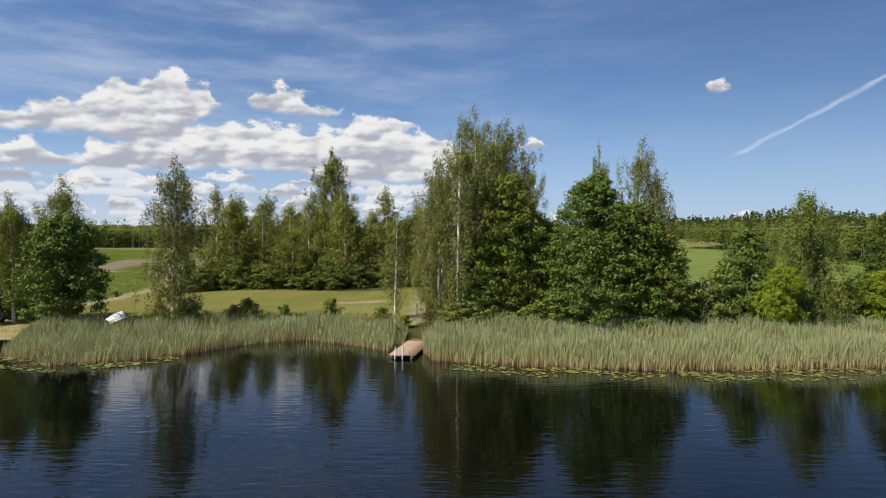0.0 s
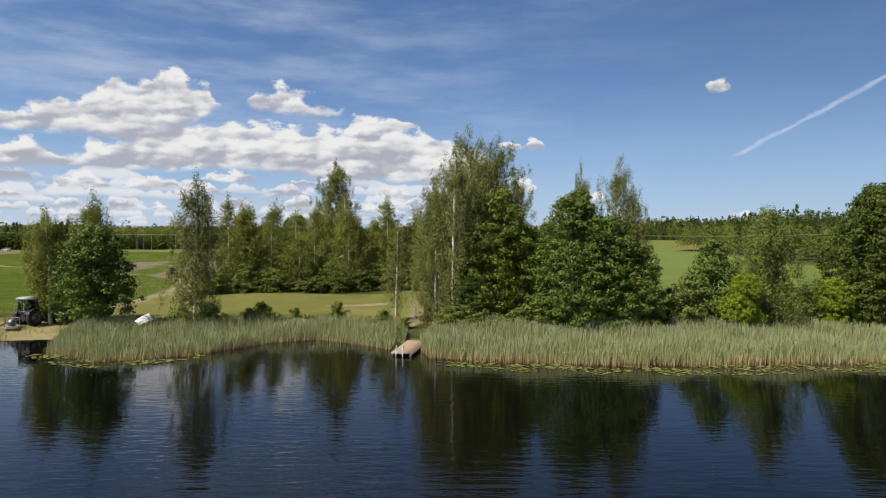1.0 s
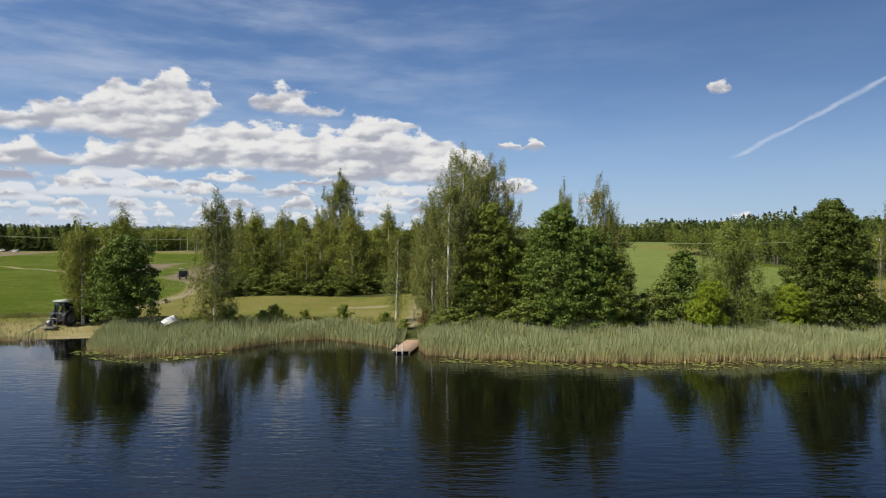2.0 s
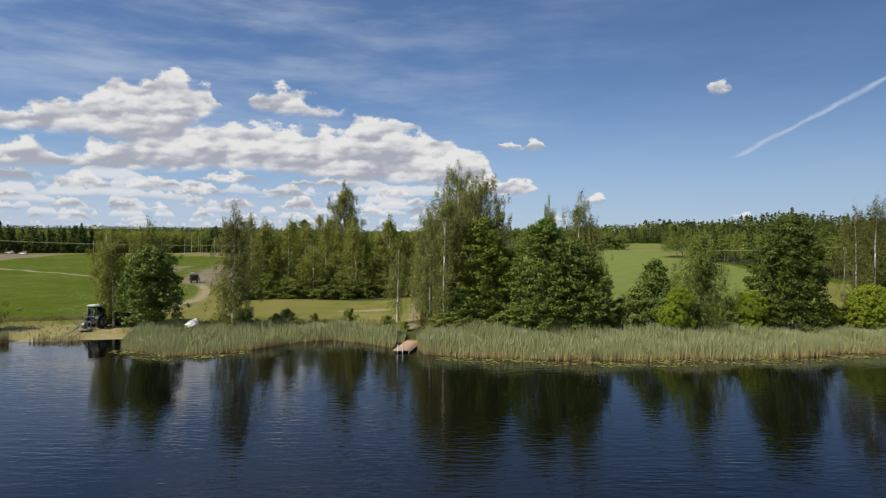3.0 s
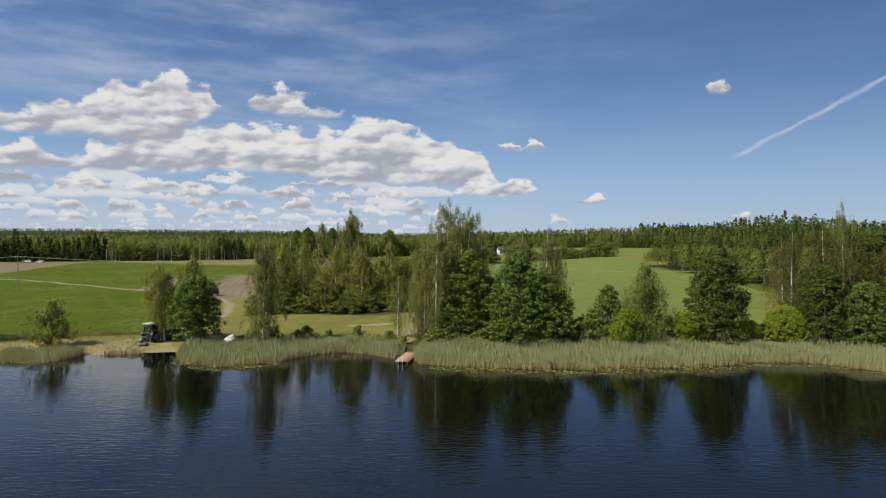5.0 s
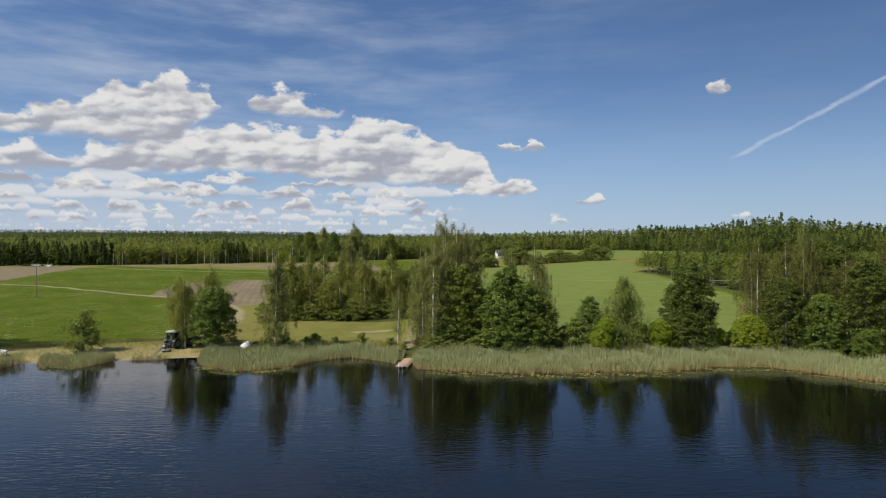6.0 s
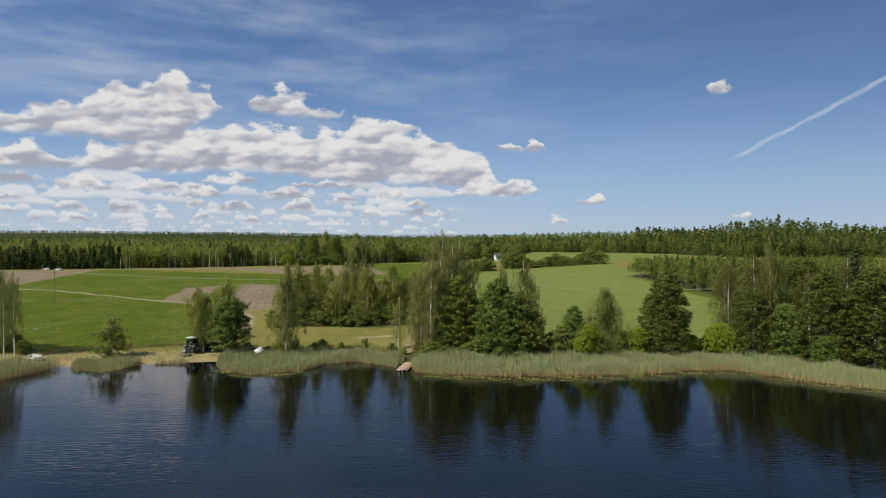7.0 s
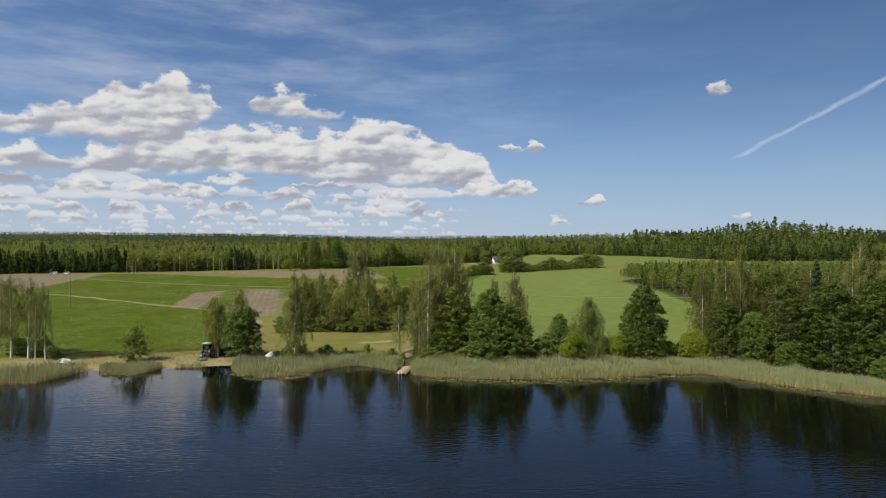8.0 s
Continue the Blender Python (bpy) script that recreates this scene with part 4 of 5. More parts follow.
again(spruce_tree, 90.0, 52.0, 120, 1.0, 1.05)
again(spruce_tree, 84.5, 56.0, 20, 1.1, 0.95)
for x, y, wide, tall, src in ((57, 53.5, 0.85, 0.8, alder_f), (61, 51, 0.85, 0.86, alder_c), (71, 45.0, 1.2, 1.05, alder_f), (76, 41, 1.2, 1.1, alder_f), (81, 37, 1.2, 1.1, alder_f), (88, 32, 1.2, 1.05, alder_f),
                              (77, 48, 0.95, 1.25, birch_b), (74.5, 46.0, 0.8, 1.16, birch_b), (80.5, 44, 0.9, 1.2, birch_b), (74, 36.5, 0.7, 0.45, alder_a), (64.5, 46.5, 0.6, 0.5, alder_a), (55, 58, 0.8, 0.95, birch_g), (62.5, 57, 0.85, 1.02, birch_g), (67, 55, 0.9, 0.86, birch_g), (71, 52, 0.95, 0.98, birch_g), (77, 49, 0.9, 0.95, birch_g),
                              (83, 45, 0.95, 1.05, birch_g), (64, 64, 0.9, 0.8, birch_g), (73, 60, 0.95, 0.82, birch_g), (82, 55, 1.0, 0.9, birch_g), (92, 48, 1.0, 1.15, birch_g), (58, 66, 0.8, 0.9, birch_g), (90, 60, 1.0, 0.92, birch_g), (61, 56, 0.5, 1.2, birch_b),
                              (68, 72, 1.1, 0.9, alder_c), (78, 68, 1.2, 0.95, alder_f), (88, 74, 1.0, 0.8, birch_g), (100, 64, 1.1, 1.0, alder_f), (97, 38, 1.0, 1.1, alder_f), (60, 61, 1.1, 1.0, alder_c), (70, 62, 1.2, 1.1, alder_f), (85, 66, 1.2, 1.1, alder_c)):
    again(src, x, y, x * 37 % 360, wide, tall)


# ---- far woods ----
def crown_cards(rng, c, size, slim):
    """Leaf sprays that face away from the stem and upwards."""
    n = len(c)
    nrm = c * (1, 1, 0)
    nrm = nrm / (np.linalg.norm(nrm, axis=1)[:, None] + 1e-6) + rng.normal(size=(n, 3)) * 0.35 + (0, 0, 0.75)
    nrm /= np.linalg.norm(nrm, axis=1)[:, None]
    t = np.cross(nrm, rng.normal(size=(n, 3)))
    t /= np.linalg.norm(t, axis=1)[:, None]
    b = np.cross(nrm, t)
    s = size * rng.uniform(0.6, 1.4, (n, 1)) * 0.5
    v = np.stack([c + t * s, c + b * s * slim, c - t * s, c - b * s * slim], 1).reshape(-1, 3)
    return v, np.arange(4 * n).reshape(n, 4)


def wood_templates(seed, kind, cards, low=0.05):
    """Unit trees (1 m high) of few leaf cards: kind 0 spruce, 1 birch or aspen."""
    rng = np.random.default_rng(seed)
    made = []
    for k in range(9):
        a = rng.uniform(0, 6.28, cards)
        if kind == 0:
            h = low + (1 - low) * rng.random(cards) ** 0.85
            tier = 1 + 0.10 * np.sin(h * 55 + k)
            r = 0.17 * (1.02 - h) ** 0.85 * tier * rng.uniform(0.8, 1.08, cards)
            size = 0.19 if cards < 30 else 0.10 if cards < 80 else 0.08
        else:
            h = np.clip(low + (0.97 - low) * rng.beta(1.3, 1.25, cards), 0, 1)
            lobes = 1 + 0.2 * np.sin(2 * a + 9 * h + k) + 0.15 * np.sin(3 * a - 14 * h + 2 * k)
            r = rng.uniform(0.16, 0.21) * np.interp(h, [0.05, 0.3, 0.55, 0.8, 0.92, 1], [0.6, 1, 0.98, 0.72, 0.42, 0.1]) * lobes * rng.uniform(0.45, 1.05, cards) ** 0.6
            size = 0.14 if cards < 30 else 0.078 if cards < 80 else 0.06
        v, f = crown_cards(rng, np.stack([np.cos(a) * r, np.sin(a) * r, h], 1), size, 0.7)
        if kind == 0:
            top = np.array([(0.012, 0, 0.9), (0, 0, 1.06), (-0.012, 0, 0.9), (0, 0.006, 0.86)])
            v, f = joined([(v, f), (top, np.arange(4)[None])])
        made.append((v, f))
    return made


def plant(name, spots, templates, tints, heights, widths, label, category):
    """One object of many far trees."""
    rng = np.random.default_rng(len(spots))
    vs, fs, ts, n = [], [], [], 0
    pick = rng.integers(0, len(templates), len(spots))
    turn = rng.uniform(0, 6.28, len(spots))
    for k, (tv, tf) in enumerate(templates):
        i = np.nonzero(pick == k)[0]
        if not len(i):
            continue
        ca, sa = np.cos(turn[i])[:, None], np.sin(turn[i])[:, None]
        x = (tv[None, :, 0] * ca - tv[None, :, 1] * sa) * (heights[i] * widths[i])[:, None] + spots[i, 0:1]
        y = (tv[None, :, 0] * sa + tv[None, :, 1] * ca) * (heights[i] * widths[i])[:, None] + spots[i, 1:2]
        z = tv[None, :, 2] * heights[i][:, None] + spots[i, 2:3]
        vs.append(np.stack([x, y, z], 2).reshape(-1, 3))
        fs.append((tf[None] + (np.arange(len(i)) * len(tv))[:, None, None]).reshape(-1, 4) + n)
        ts.append(np.repeat(tints[i], len(tv)))
        n += len(i) * len(tv)
    me = mesh_np(name, np.concatenate(vs), np.concatenate(fs), LEAF_WOOD, False, {"tint": np.concatenate(ts)})
    return tagged(new(name, me), label, category, kind="stuff")


def scatter(rng, n, d0, d1, u0, u1, spread):
    """Places in a fan seen from the lake, with a spacing that grows with distance."""
    d = d0 * (d1 / d0) ** rng.random(n)
    u = rng.uniform(u0, u1, n)
    return np.stack([7 + u * d, d - 58], 1)


def far_woods():
    rng = np.random.default_rng(77)
    spruce, leafy = wood_templates(1, 0, 120), wood_templates(2, 1, 120)
    spruce_far, leafy_far = wood_templates(3, 0, 15), wood_templates(4, 1, 16)
    young = wood_templates(7, 1, 120, 0.3)
    spruce_mid, leafy_mid = wood_templates(5, 0, 60, 0.3), wood_templates(6, 1, 72, 0.38)
    # wood edges that face the fields
    t = rng.random(3300)
    ex = np.interp(t, [0, 1], [-330, 330]) + rng.uniform(-4, 4, len(t))
    ey = np.interp(ex, EDGE_X, EDGE_Y) + 1 + 46 * rng.random(len(t)) ** 1.6
    keep = (ex / (ey + 58) < 0.80) & (ex / (ey + 58) > -0.85)
    ex, ey = ex[keep], ey[keep]
    u = ex / (ey + 58)
    deep = ey - np.interp(ex, EDGE_X, EDGE_Y)
    dark = np.where(u < -0.48, np.where(deep < 13, 0.92, 0.12), np.where(u < -0.325, 0.03, np.where(u < -0.275, np.where(deep < 12, 0.9, 0.1), np.where(u < 0.05, 0.06, np.where(u < 0.3, 0.35, 0.5)))))
    conifer = rng.random(len(ex)) < dark
    h = np.where(conifer, rng.uniform(7, 14.5, len(ex)), rng.uniform(8, 13.5, len(ex))) * np.where(u > 0.3, 0.92, 1.0) * np.where(rng.random(len(ex)) < 0.08, 1.25, 1.0)
    spots = np.stack([ex, ey, ground_z(ex, ey) - 0.2], 1)
    tint = np.where(conifer, rng.uniform(0.08, 0.32, len(ex)), rng.uniform(0.6, 0.9, len(ex))) * np.where(u > 0.28, 0.8, 1.0)
    for kind, mask in (("spruce", conifer), ("leafy", ~conifer)):
        plant(kind + "_wood_edge", spots[mask], spruce if kind == "spruce" else leafy, tint[mask], h[mask], rng.uniform(0.9, 1.35, mask.sum()) * (1.0 if kind == "spruce" else 1.25),
              "dark spruces along the far field edge" if kind == "spruce" else "light green birch and aspen wood along the field edge", "woodland")
    # pale trunks that show along the wood edge
    tr = []
    for k in range(70):
        x = rng.uniform(-190, 0)
        y = float(np.interp(x, EDGE_X, EDGE_Y)) + rng.random() * 3 - 0.5
        tr.append(tube([(x, y, gz(x, y)), (x + rng.normal() * 0.15, y, gz(x, y) + rng.uniform(5, 11))], [0.17, 0.06], 4))
    tagged(new("wood_edge_trunks", mesh_np("wood_edge_trunks", *joined(tr), BIRCH_BARK, True)), "pale birch trunks along the wood edge", "tree trunks", kind="stuff")
    # the young wood by the oat field
    p = np.stack([78 + 172 * rng.random(4200) ** 1.35, rng.uniform(72, 305, 4200)], 1)
    near = np.clip((p[:, 0] - 90) / 60, 0, 1)
    p = p[(poly_cover(p[:, 0], p[:, 1], WOOD, 1) > 0.5) & (rng.random(len(p)) > near * 0.3) & ((p[:, 0] - 7) / (p[:, 1] + 58) < 0.82)]
    con = rng.random(len(p)) < 0.12
    low = 1 - 0.34 * smooth01((p[:, 0] - 94) / 26) * smooth01((p[:, 1] - 150) / 80)
    plant("young_wood", np.column_stack([p, ground_z(p[:, 0], p[:, 1]) - 0.2])[~con], young, rng.uniform(0.45, 0.85, (~con).sum()), rng.uniform(5.5, 9.2, (~con).sum()) * low[~con], rng.uniform(1.0, 1.4, (~con).sum()), "young birch wood, light green, beside the oat field", "woodland")
    plant("young_spruces", np.column_stack([p, ground_z(p[:, 0], p[:, 1]) - 0.2])[con], spruce, rng.uniform(0.1, 0.4, con.sum()), rng.uniform(6, 10, con.sum()) * low[con], rng.uniform(0.9, 1.2, con.sum()), "young spruces among birches", "woodland")
    tr = []
    for k in range(70):
        y = rng.uniform(100, 205)
        x = float(np.interp(y, [112, 165, 208], [86, 83, 82])) + rng.random() * 5 + 0.6
        tr.append(tube([(x, y, gz(x, y)), (x + rng.normal() * 0.2, y, gz(x, y) + rng.uniform(3, 6))], [0.07, 0.04], 4))
    tagged(new("young_wood_trunks", mesh_np("young_wood_trunks", *joined(tr), GREY_BARK, True)), "thin pale trunks of the young wood", "tree trunks", kind="stuff")
    # the woods behind, up to the ridges
    p = scatter(rng, 19000, 400, 2700, -0.86, 0.86, 1)
    y_edge = np.interp(p[:, 0], EDGE_X, EDGE_Y)
    p = p[p[:, 1] > y_edge + 24]
    d = p[:, 1] + 58
    u = (p[:, 0] - 7) / d
    mass = np.sin(p[:, 0] * 0.021 + 2 * np.sin(p[:, 1] * 0.011)) + np.sin(p[:, 1] * 0.017 + p[:, 0] * 0.006)
    con = rng.random(len(p)) < np.clip(0.08 + 0.08 * mass + 0.12 * (u > 0.0) + 0.12 * (u > 0.3) + 0.6 * (d > 1300), 0.04, 0.95)
    con = con & (d < 1250)
    h = rng.uniform(10, 13, len(p)) * np.where(d > 1250, 0.75, 1.0) * np.where(u < 0.3, 0.95, 1.05) * np.where(con, 1.15, 0.95) * np.where(rng.random(len(p)) < np.where(u > 0.15, 0.03, 0.02), rng.uniform(1.1, 1.3, len(p)), 1.0) * np.where((u < 0.3) & (d < 1100), 0.86, 1.0) * np.clip(0.85 + d / 3500, 0.9, 1.4)
    wide = rng.uniform(1.3, 1.9, len(p)) * np.where(con, 0.8, 1.0) * np.clip(d / 1500, 0.95, 1.3)
    z = ground_z(p[:, 0], p[:, 1]) - 0.3 + np.where(p[:, 1] - shore(p[:, 0]) > 900, 6 * np.sin(p[:, 0] * 0.004 + 1.0) * np.sin(p[:, 1] * 0.003), 0)
    spots = np.column_stack([p, z])
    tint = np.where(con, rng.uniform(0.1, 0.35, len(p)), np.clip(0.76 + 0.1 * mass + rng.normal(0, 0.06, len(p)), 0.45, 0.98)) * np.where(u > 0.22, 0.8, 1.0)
    # distant haze put into leaf colour: trees past 1250 m tinted darker, bluer
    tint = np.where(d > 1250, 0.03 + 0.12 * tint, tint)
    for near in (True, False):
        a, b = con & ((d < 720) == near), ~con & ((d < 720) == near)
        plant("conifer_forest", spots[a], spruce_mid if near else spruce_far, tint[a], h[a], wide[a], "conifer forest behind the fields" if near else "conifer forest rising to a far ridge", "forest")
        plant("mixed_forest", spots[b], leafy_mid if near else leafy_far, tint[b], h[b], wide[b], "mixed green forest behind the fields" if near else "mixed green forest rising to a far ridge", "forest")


far_woods()
# bushes in the far fields
for x, y, wide, tall in ((20, 290, 1.8, 1.0), (24, 296, 2.2, 1.4), (29, 303, 2.6, 1.8), (33, 308, 2.2, 1.5), (45, 326, 2.6, 2.2), (49, 328, 3.0, 2.4), (54, 330, 2.8, 2.0), (59, 330, 2.6, 1.2), (64, 330, 2.4, 1.0), (69, 329, 2.6, 1.5), (74, 329, 3.2, 1.9), (79, 328, 2.8, 1.5), (84, 327, 2.4, 1.1), (89, 326, 2.8, 1.7), (94, 325, 3.4, 2.2), (99, 324, 3.0, 1.9), (46, 341, 2.6, 2.6), (41, 440, 2.6, 2.0), (59.5, 438, 3.0, 2.2), (64, 436, 3.0, 2.4)):
    if y < 335:
        wide, tall = wide * 0.9, tall * 0.78
    again(shrub, x, y, x * 53 % 360, wide, tall)
again(willow_c, -92, 352, 0, 1.75, 1.35)
# broad old trees and bushes at the far wood's edge
for x, y, wide, tall, src in ((-82, 378, 1.45, 1.5, alder_d), (-73, 384, 2.2, 2.0, slim_birch_c), (-66, 380, 1.3, 1.5, alder_b), (-90, 382, 1.2, 1.4, alder_b), (-54, 392, 2.0, 1.85, slim_birch_c), (-80, 368, 1.3, 0.7, alder_a), (-72, 370, 1.5, 0.62, alder_a), (-64, 372, 1.3, 0.75, alder_a), (-87, 366, 1.0, 0.5, alder_a), (-31, 404, 1.5, 1.4, alder_d)):
    again(src, x, y, x * 53 % 360, wide, tall)
for x, y, turn, wide, tall in ((5.0, 55.0, 40, 0.9, 0.5), (7.4, 55.4, 200, 1.1, 0.75), (12.6, 54.6, 90, 1.2, 0.7), (22.9, 54.6, 10, 0.8, 0.4)):
    again(shrub, x, y, turn, wide, tall)


# ---- reeds and lily pads ----
def reed_bed(name, seed, count, front, back, x0, x1, tall, label, mat=None, category="reeds"):
    """Upright stems with hanging blades between a front and a back line, each line given as (x list, y list)."""
    rng = np.random.default_rng(seed)
    x = rng.uniform(x0, x1, count)
    yf, yb = np.interp(x, *front), np.interp(x, *back)
    y = yf + (yb - yf) * rng.random(count) ** 1.15 + rng.normal(0, 0.35, count)
    base = np.maximum(ground_z(x, y), -0.35)
    patch = 0.86 + 0.13 * np.sin(x * 0.7 + 2 * np.sin(y * 0.5)) + 0.08 * np.sin(x * 2.3 + y)
    h = tall * patch * rng.uniform(0.72, 1.12, count) * np.clip(0.7 + (y - yf) / 4, 0.7, 1.0)
    a = rng.uniform(0, np.pi, count)
    w = rng.uniform(0.011, 0.026, count)
    lean = rng.normal(0, 0.09, (count, 2)) * h[:, None] + np.array([0.05, 0.0]) * h[:, None]
    dx, dy = np.cos(a) * w, np.sin(a) * w
    root = np.stack([x, y, base], 1)
    v = np.zeros((count, 6, 3))
    for k, (s, ww) in enumerate(((0.0, 0.55), (0.6, 1.0))):
        c = root + np.column_stack([lean * s ** 1.6, h * s])
        v[:, 2 * k] = c - np.column_stack([dx * ww, dy * ww, np.zeros(count)])
        v[:, 2 * k + 1] = c + np.column_stack([dx * ww, dy * ww, np.zeros(count)])
    tip = root + np.column_stack([lean * 1.25, h])
    v[:, 4] = tip - np.column_stack([dx * 0.3, dy * 0.3, np.zeros(count)])
    v[:, 5] = tip + np.column_stack([dx * 0.3, dy * 0.3, np.zeros(count)])
    i = np.arange(count)[:, None] * 6
    f = np.concatenate([i + np.array([0, 1, 3, 2]), i + np.array([2, 3, 5, 4])])
    hh = np.tile([0, 0, 0.6, 0.6, 1.0, 1.0], count) - np.repeat(0.34 * np.exp(-(y - yf).clip(0) / 2.2), 6) * np.tile([1, 1, 1, 1, 0, 0], count)
    me = mesh_np(name, v.reshape(-1, 3), f, mat or REED, False, {"height": hh})
    return tagged(new(name, me), label, category, kind="stuff")


REED_TEXT = "green reeds with straw-coloured feet standing in shallow water"
R_FRONT = ([2.0, 2.7, 9, 17, 26, 35, 40, 44, 50, 53.5, 59, 65, 69, 80, 100], [47.4, 44.2, 42.1, 41.2, 41.8, 42.9, 44.2, 46.2, 46.4, 42.6, 36.8, 33, 30, 20, 2])
R_BACK = ([2.3, 4, 8, 44, 52, 60, 70, 80, 100], [50, 53.5, 53.5, 53.5, 53.0, 48, 37, 27, 10])
reed_bed("reed_bed", 1, 100000, R_FRONT, R_BACK, 2.1, 90, 1.85, REED_TEXT + ", a broad belt")
L_FRONT = ([-29, -27.5, -26, -21, -18, -14, -10.5, -7, -3, -0.4, 0.2], [51.0, 47.5, 45.4, 42.4, 42.8, 46.0, 51.0, 52.6, 50.0, 47.5, 48.5])
L_BACK = ([-31, -26, -14, -6, 0.2], [53, 56, 57.5, 57.5, 53.5])
reed_bed("reed_bed", 2, 30000, L_FRONT, L_BACK, -29, -0.35, 1.5, REED_TEXT + ", a belt along the bay")
reed_bed("reed_bed", 3, 24000, ([-110, -75, -59, -54, -52], [22, 31, 36.6, 37.5, 43.5]), ([-110, -75, -59, -52], [40, 46.5, 48, 48.5]), -110, -52.2, 1.9, REED_TEXT + ", by white-stemmed birches")
reed_bed("reed_bed", 4, 4500, ([-50, -48, -42, -40.5], [48, 45, 44.6, 48]), ([-50, -45, -40.5], [49.5, 51, 50]), -50, -40.5, 1.2, "small patch of green reeds by the dry shore")
reed_bed("reed_bed", 5, 500, ([-38.5, -33.5], [49.6, 50]), ([-38.5, -33.5], [50.8, 51.5]), -38.3, -33.6, 0.8, "thin straw-coloured reeds in front of the tractor")
reed_bed("meadow_grass", 8, 9000, ([-30, 3], [55.5, 55.5]), ([-30, -14, 3], [61, 64, 62]), -29, -0.9, 0.5, "tufts of uncut meadow grass behind the reeds", GRASS, "grass")
reed_bed("beach_grass", 9, 3600, ([-64, -54, -43, -35, -29], [50, 49.5, 51, 53, 54.5]), ([-64, -45, -29], [58, 63, 66]), -63, -29, 0.3, "dry yellow grass tufts on the open shore", GRASS, "grass")
reed_bed("field_edge_grass", 10, 6000, ([-62, -52, -44, -39], [55.5, 58.5, 62.5, 65]), ([-62, -52, -44, -39], [57.5, 60.5, 64.5, 67]), -62, -39, 0.55, "strip of taller green grass at the field edge", GRASS, "grass")
reed_bed("reed_bed", 6, 40, ([-9, -3], [47.6, 47]), ([-9, -3], [49.5, 49]), -8.6, -2.8, 1.0, "a few single reeds standing out in the bay")


def lily_pads(seed, count, xs, ys, depth, label):
    rng = np.random.default_rng(seed)
    vs, fs = [], []
    n = 0
    while n < count:
        x = rng.uniform(xs[0], xs[-1])
        y = float(np.interp(x, xs, ys)) - rng.random() ** 1.5 * depth + 0.5
        if math.sin(x * 1.1 + 2 * math.sin(y * 1.4)) + math.sin(y * 2.1 + x * 0.37) < -0.2 + rng.normal() * 0.4:
            continue
        r, a = rng.uniform(0.08, 0.17), rng.uniform(0, 6.28)
        k = 9
        ang = a + np.linspace(0.25, 2 * np.pi - 0.25, k)
        tilt = rng.normal(0, 0.05, 2)
        ring = np.stack([x + np.cos(ang) * r, y + np.sin(ang) * r], 1)
        z = 0.012 + rng.random() * 0.008 + (ring - (x, y)) @ tilt + 0.01
        vs.append(np.column_stack([np.vstack([[x, y], ring]), np.concatenate([[0.018], np.maximum(z, 0.006)])]))
        fs.append(np.array([(0, i, i + 1, i + 2) for i in range(1, k - 1, 2)]) + n * (k + 1))
        n += 1
    me = mesh_np("lily_pads", np.concatenate(vs), np.concatenate(fs), PAD)
    tagged(new("lily_pads", me), label, "lily pads", kind="stuff")


lily_pads(1, 1500, [3.5, 9, 17, 26, 35, 44, 50, 54, 59, 66, 72], [43.6, 41.6, 40.7, 41.3, 42.4, 45.6, 45.8, 42.0, 36.4, 32.4, 27], 3.2, "floating yellow-green lily pads in front of the reeds")
lily_pads(2, 240, [-27, -24, -21, -18, -14], [46, 43.4, 41.8, 42.2, 45.4], 2.4, "floating lily pads beside the reeds of the bay")
lily_pads(3, 60, [-48, -42], [44.6, 44.2], 2.4, "floating lily pads off the dry shore")


# ---- the jetty ----
def build_jetty():
    root = thing("jetty", pose(0.68, 44.7, 0, 0, 0, -9), "low reddish-brown wooden jetty reaching out from the reeds", "jetty")
    wide, length, top = 1.75, 6.2, 0.22
    n = 44
    v, f = box(0, 0, 0, wide, length / n - 0.018, 0.035)
    deck = mesh_np("plank", v, f, PLANK)
    rng = np.random.default_rng(9)
    for k in range(n):
        p = part("plank", deck, root)
        p.matrix_basis = pose(rng.normal(0, 0.012), (k + 0.5) * length / n, top + rng.normal(0, 0.003), 0, rng.normal(0, 0.2), rng.normal(0, 0.3))
    for x in (-0.7, 0.7):
        solid("beam", [box(x, length / 2, top - 0.10, 0.09, length, 0.15)], GREY_WOOD, root, bevel=0.008)
    for y in (0.12, 2.6, 5.0):
        for x in (-0.64, 0.64):
            solid("pile", [tube([(x, y, -1.6), (x, y, top - 0.03)], [0.06, 0.06], 8)], GREY_WOOD, root, smooth=True)
    solid("float", [box(0, 0.9, 0.02, 1.3, 0.7, 0.12)], RUBBER, root, "dark float under the jetty's end", bevel=0.03)
    for x in (-0.42, 0.08):
        rail = [(x, -0.10, -1.0), (x, -0.10, 0.62), (x, -0.04, 0.74), (x, 0.10, 0.77), (x, 0.20, 0.70), (x, 0.22, top)]
        solid("ladder_rail", [tube(rail, [0.028] * 6, 8)], WHITE_PAINT, root, "pale bathing ladder rail", smooth=True)
    for z in (-0.7, -0.4, -0.1, 0.2):
        solid("ladder_rung", [tube([(-0.42, -0.10, z), (0.08, -0.10, z)], [0.018, 0.018], 6)], STEEL, root, smooth=True)


build_jetty()
reed_bed("shore_grass", 7, 1700, ([-1, 2, 4], [50.2, 50.8, 52.0]), ([-1, 4], [55.0, 55.0]), -1, 0.5, 0.7, "fresh green grass and herbs on the bank behind the jetty")


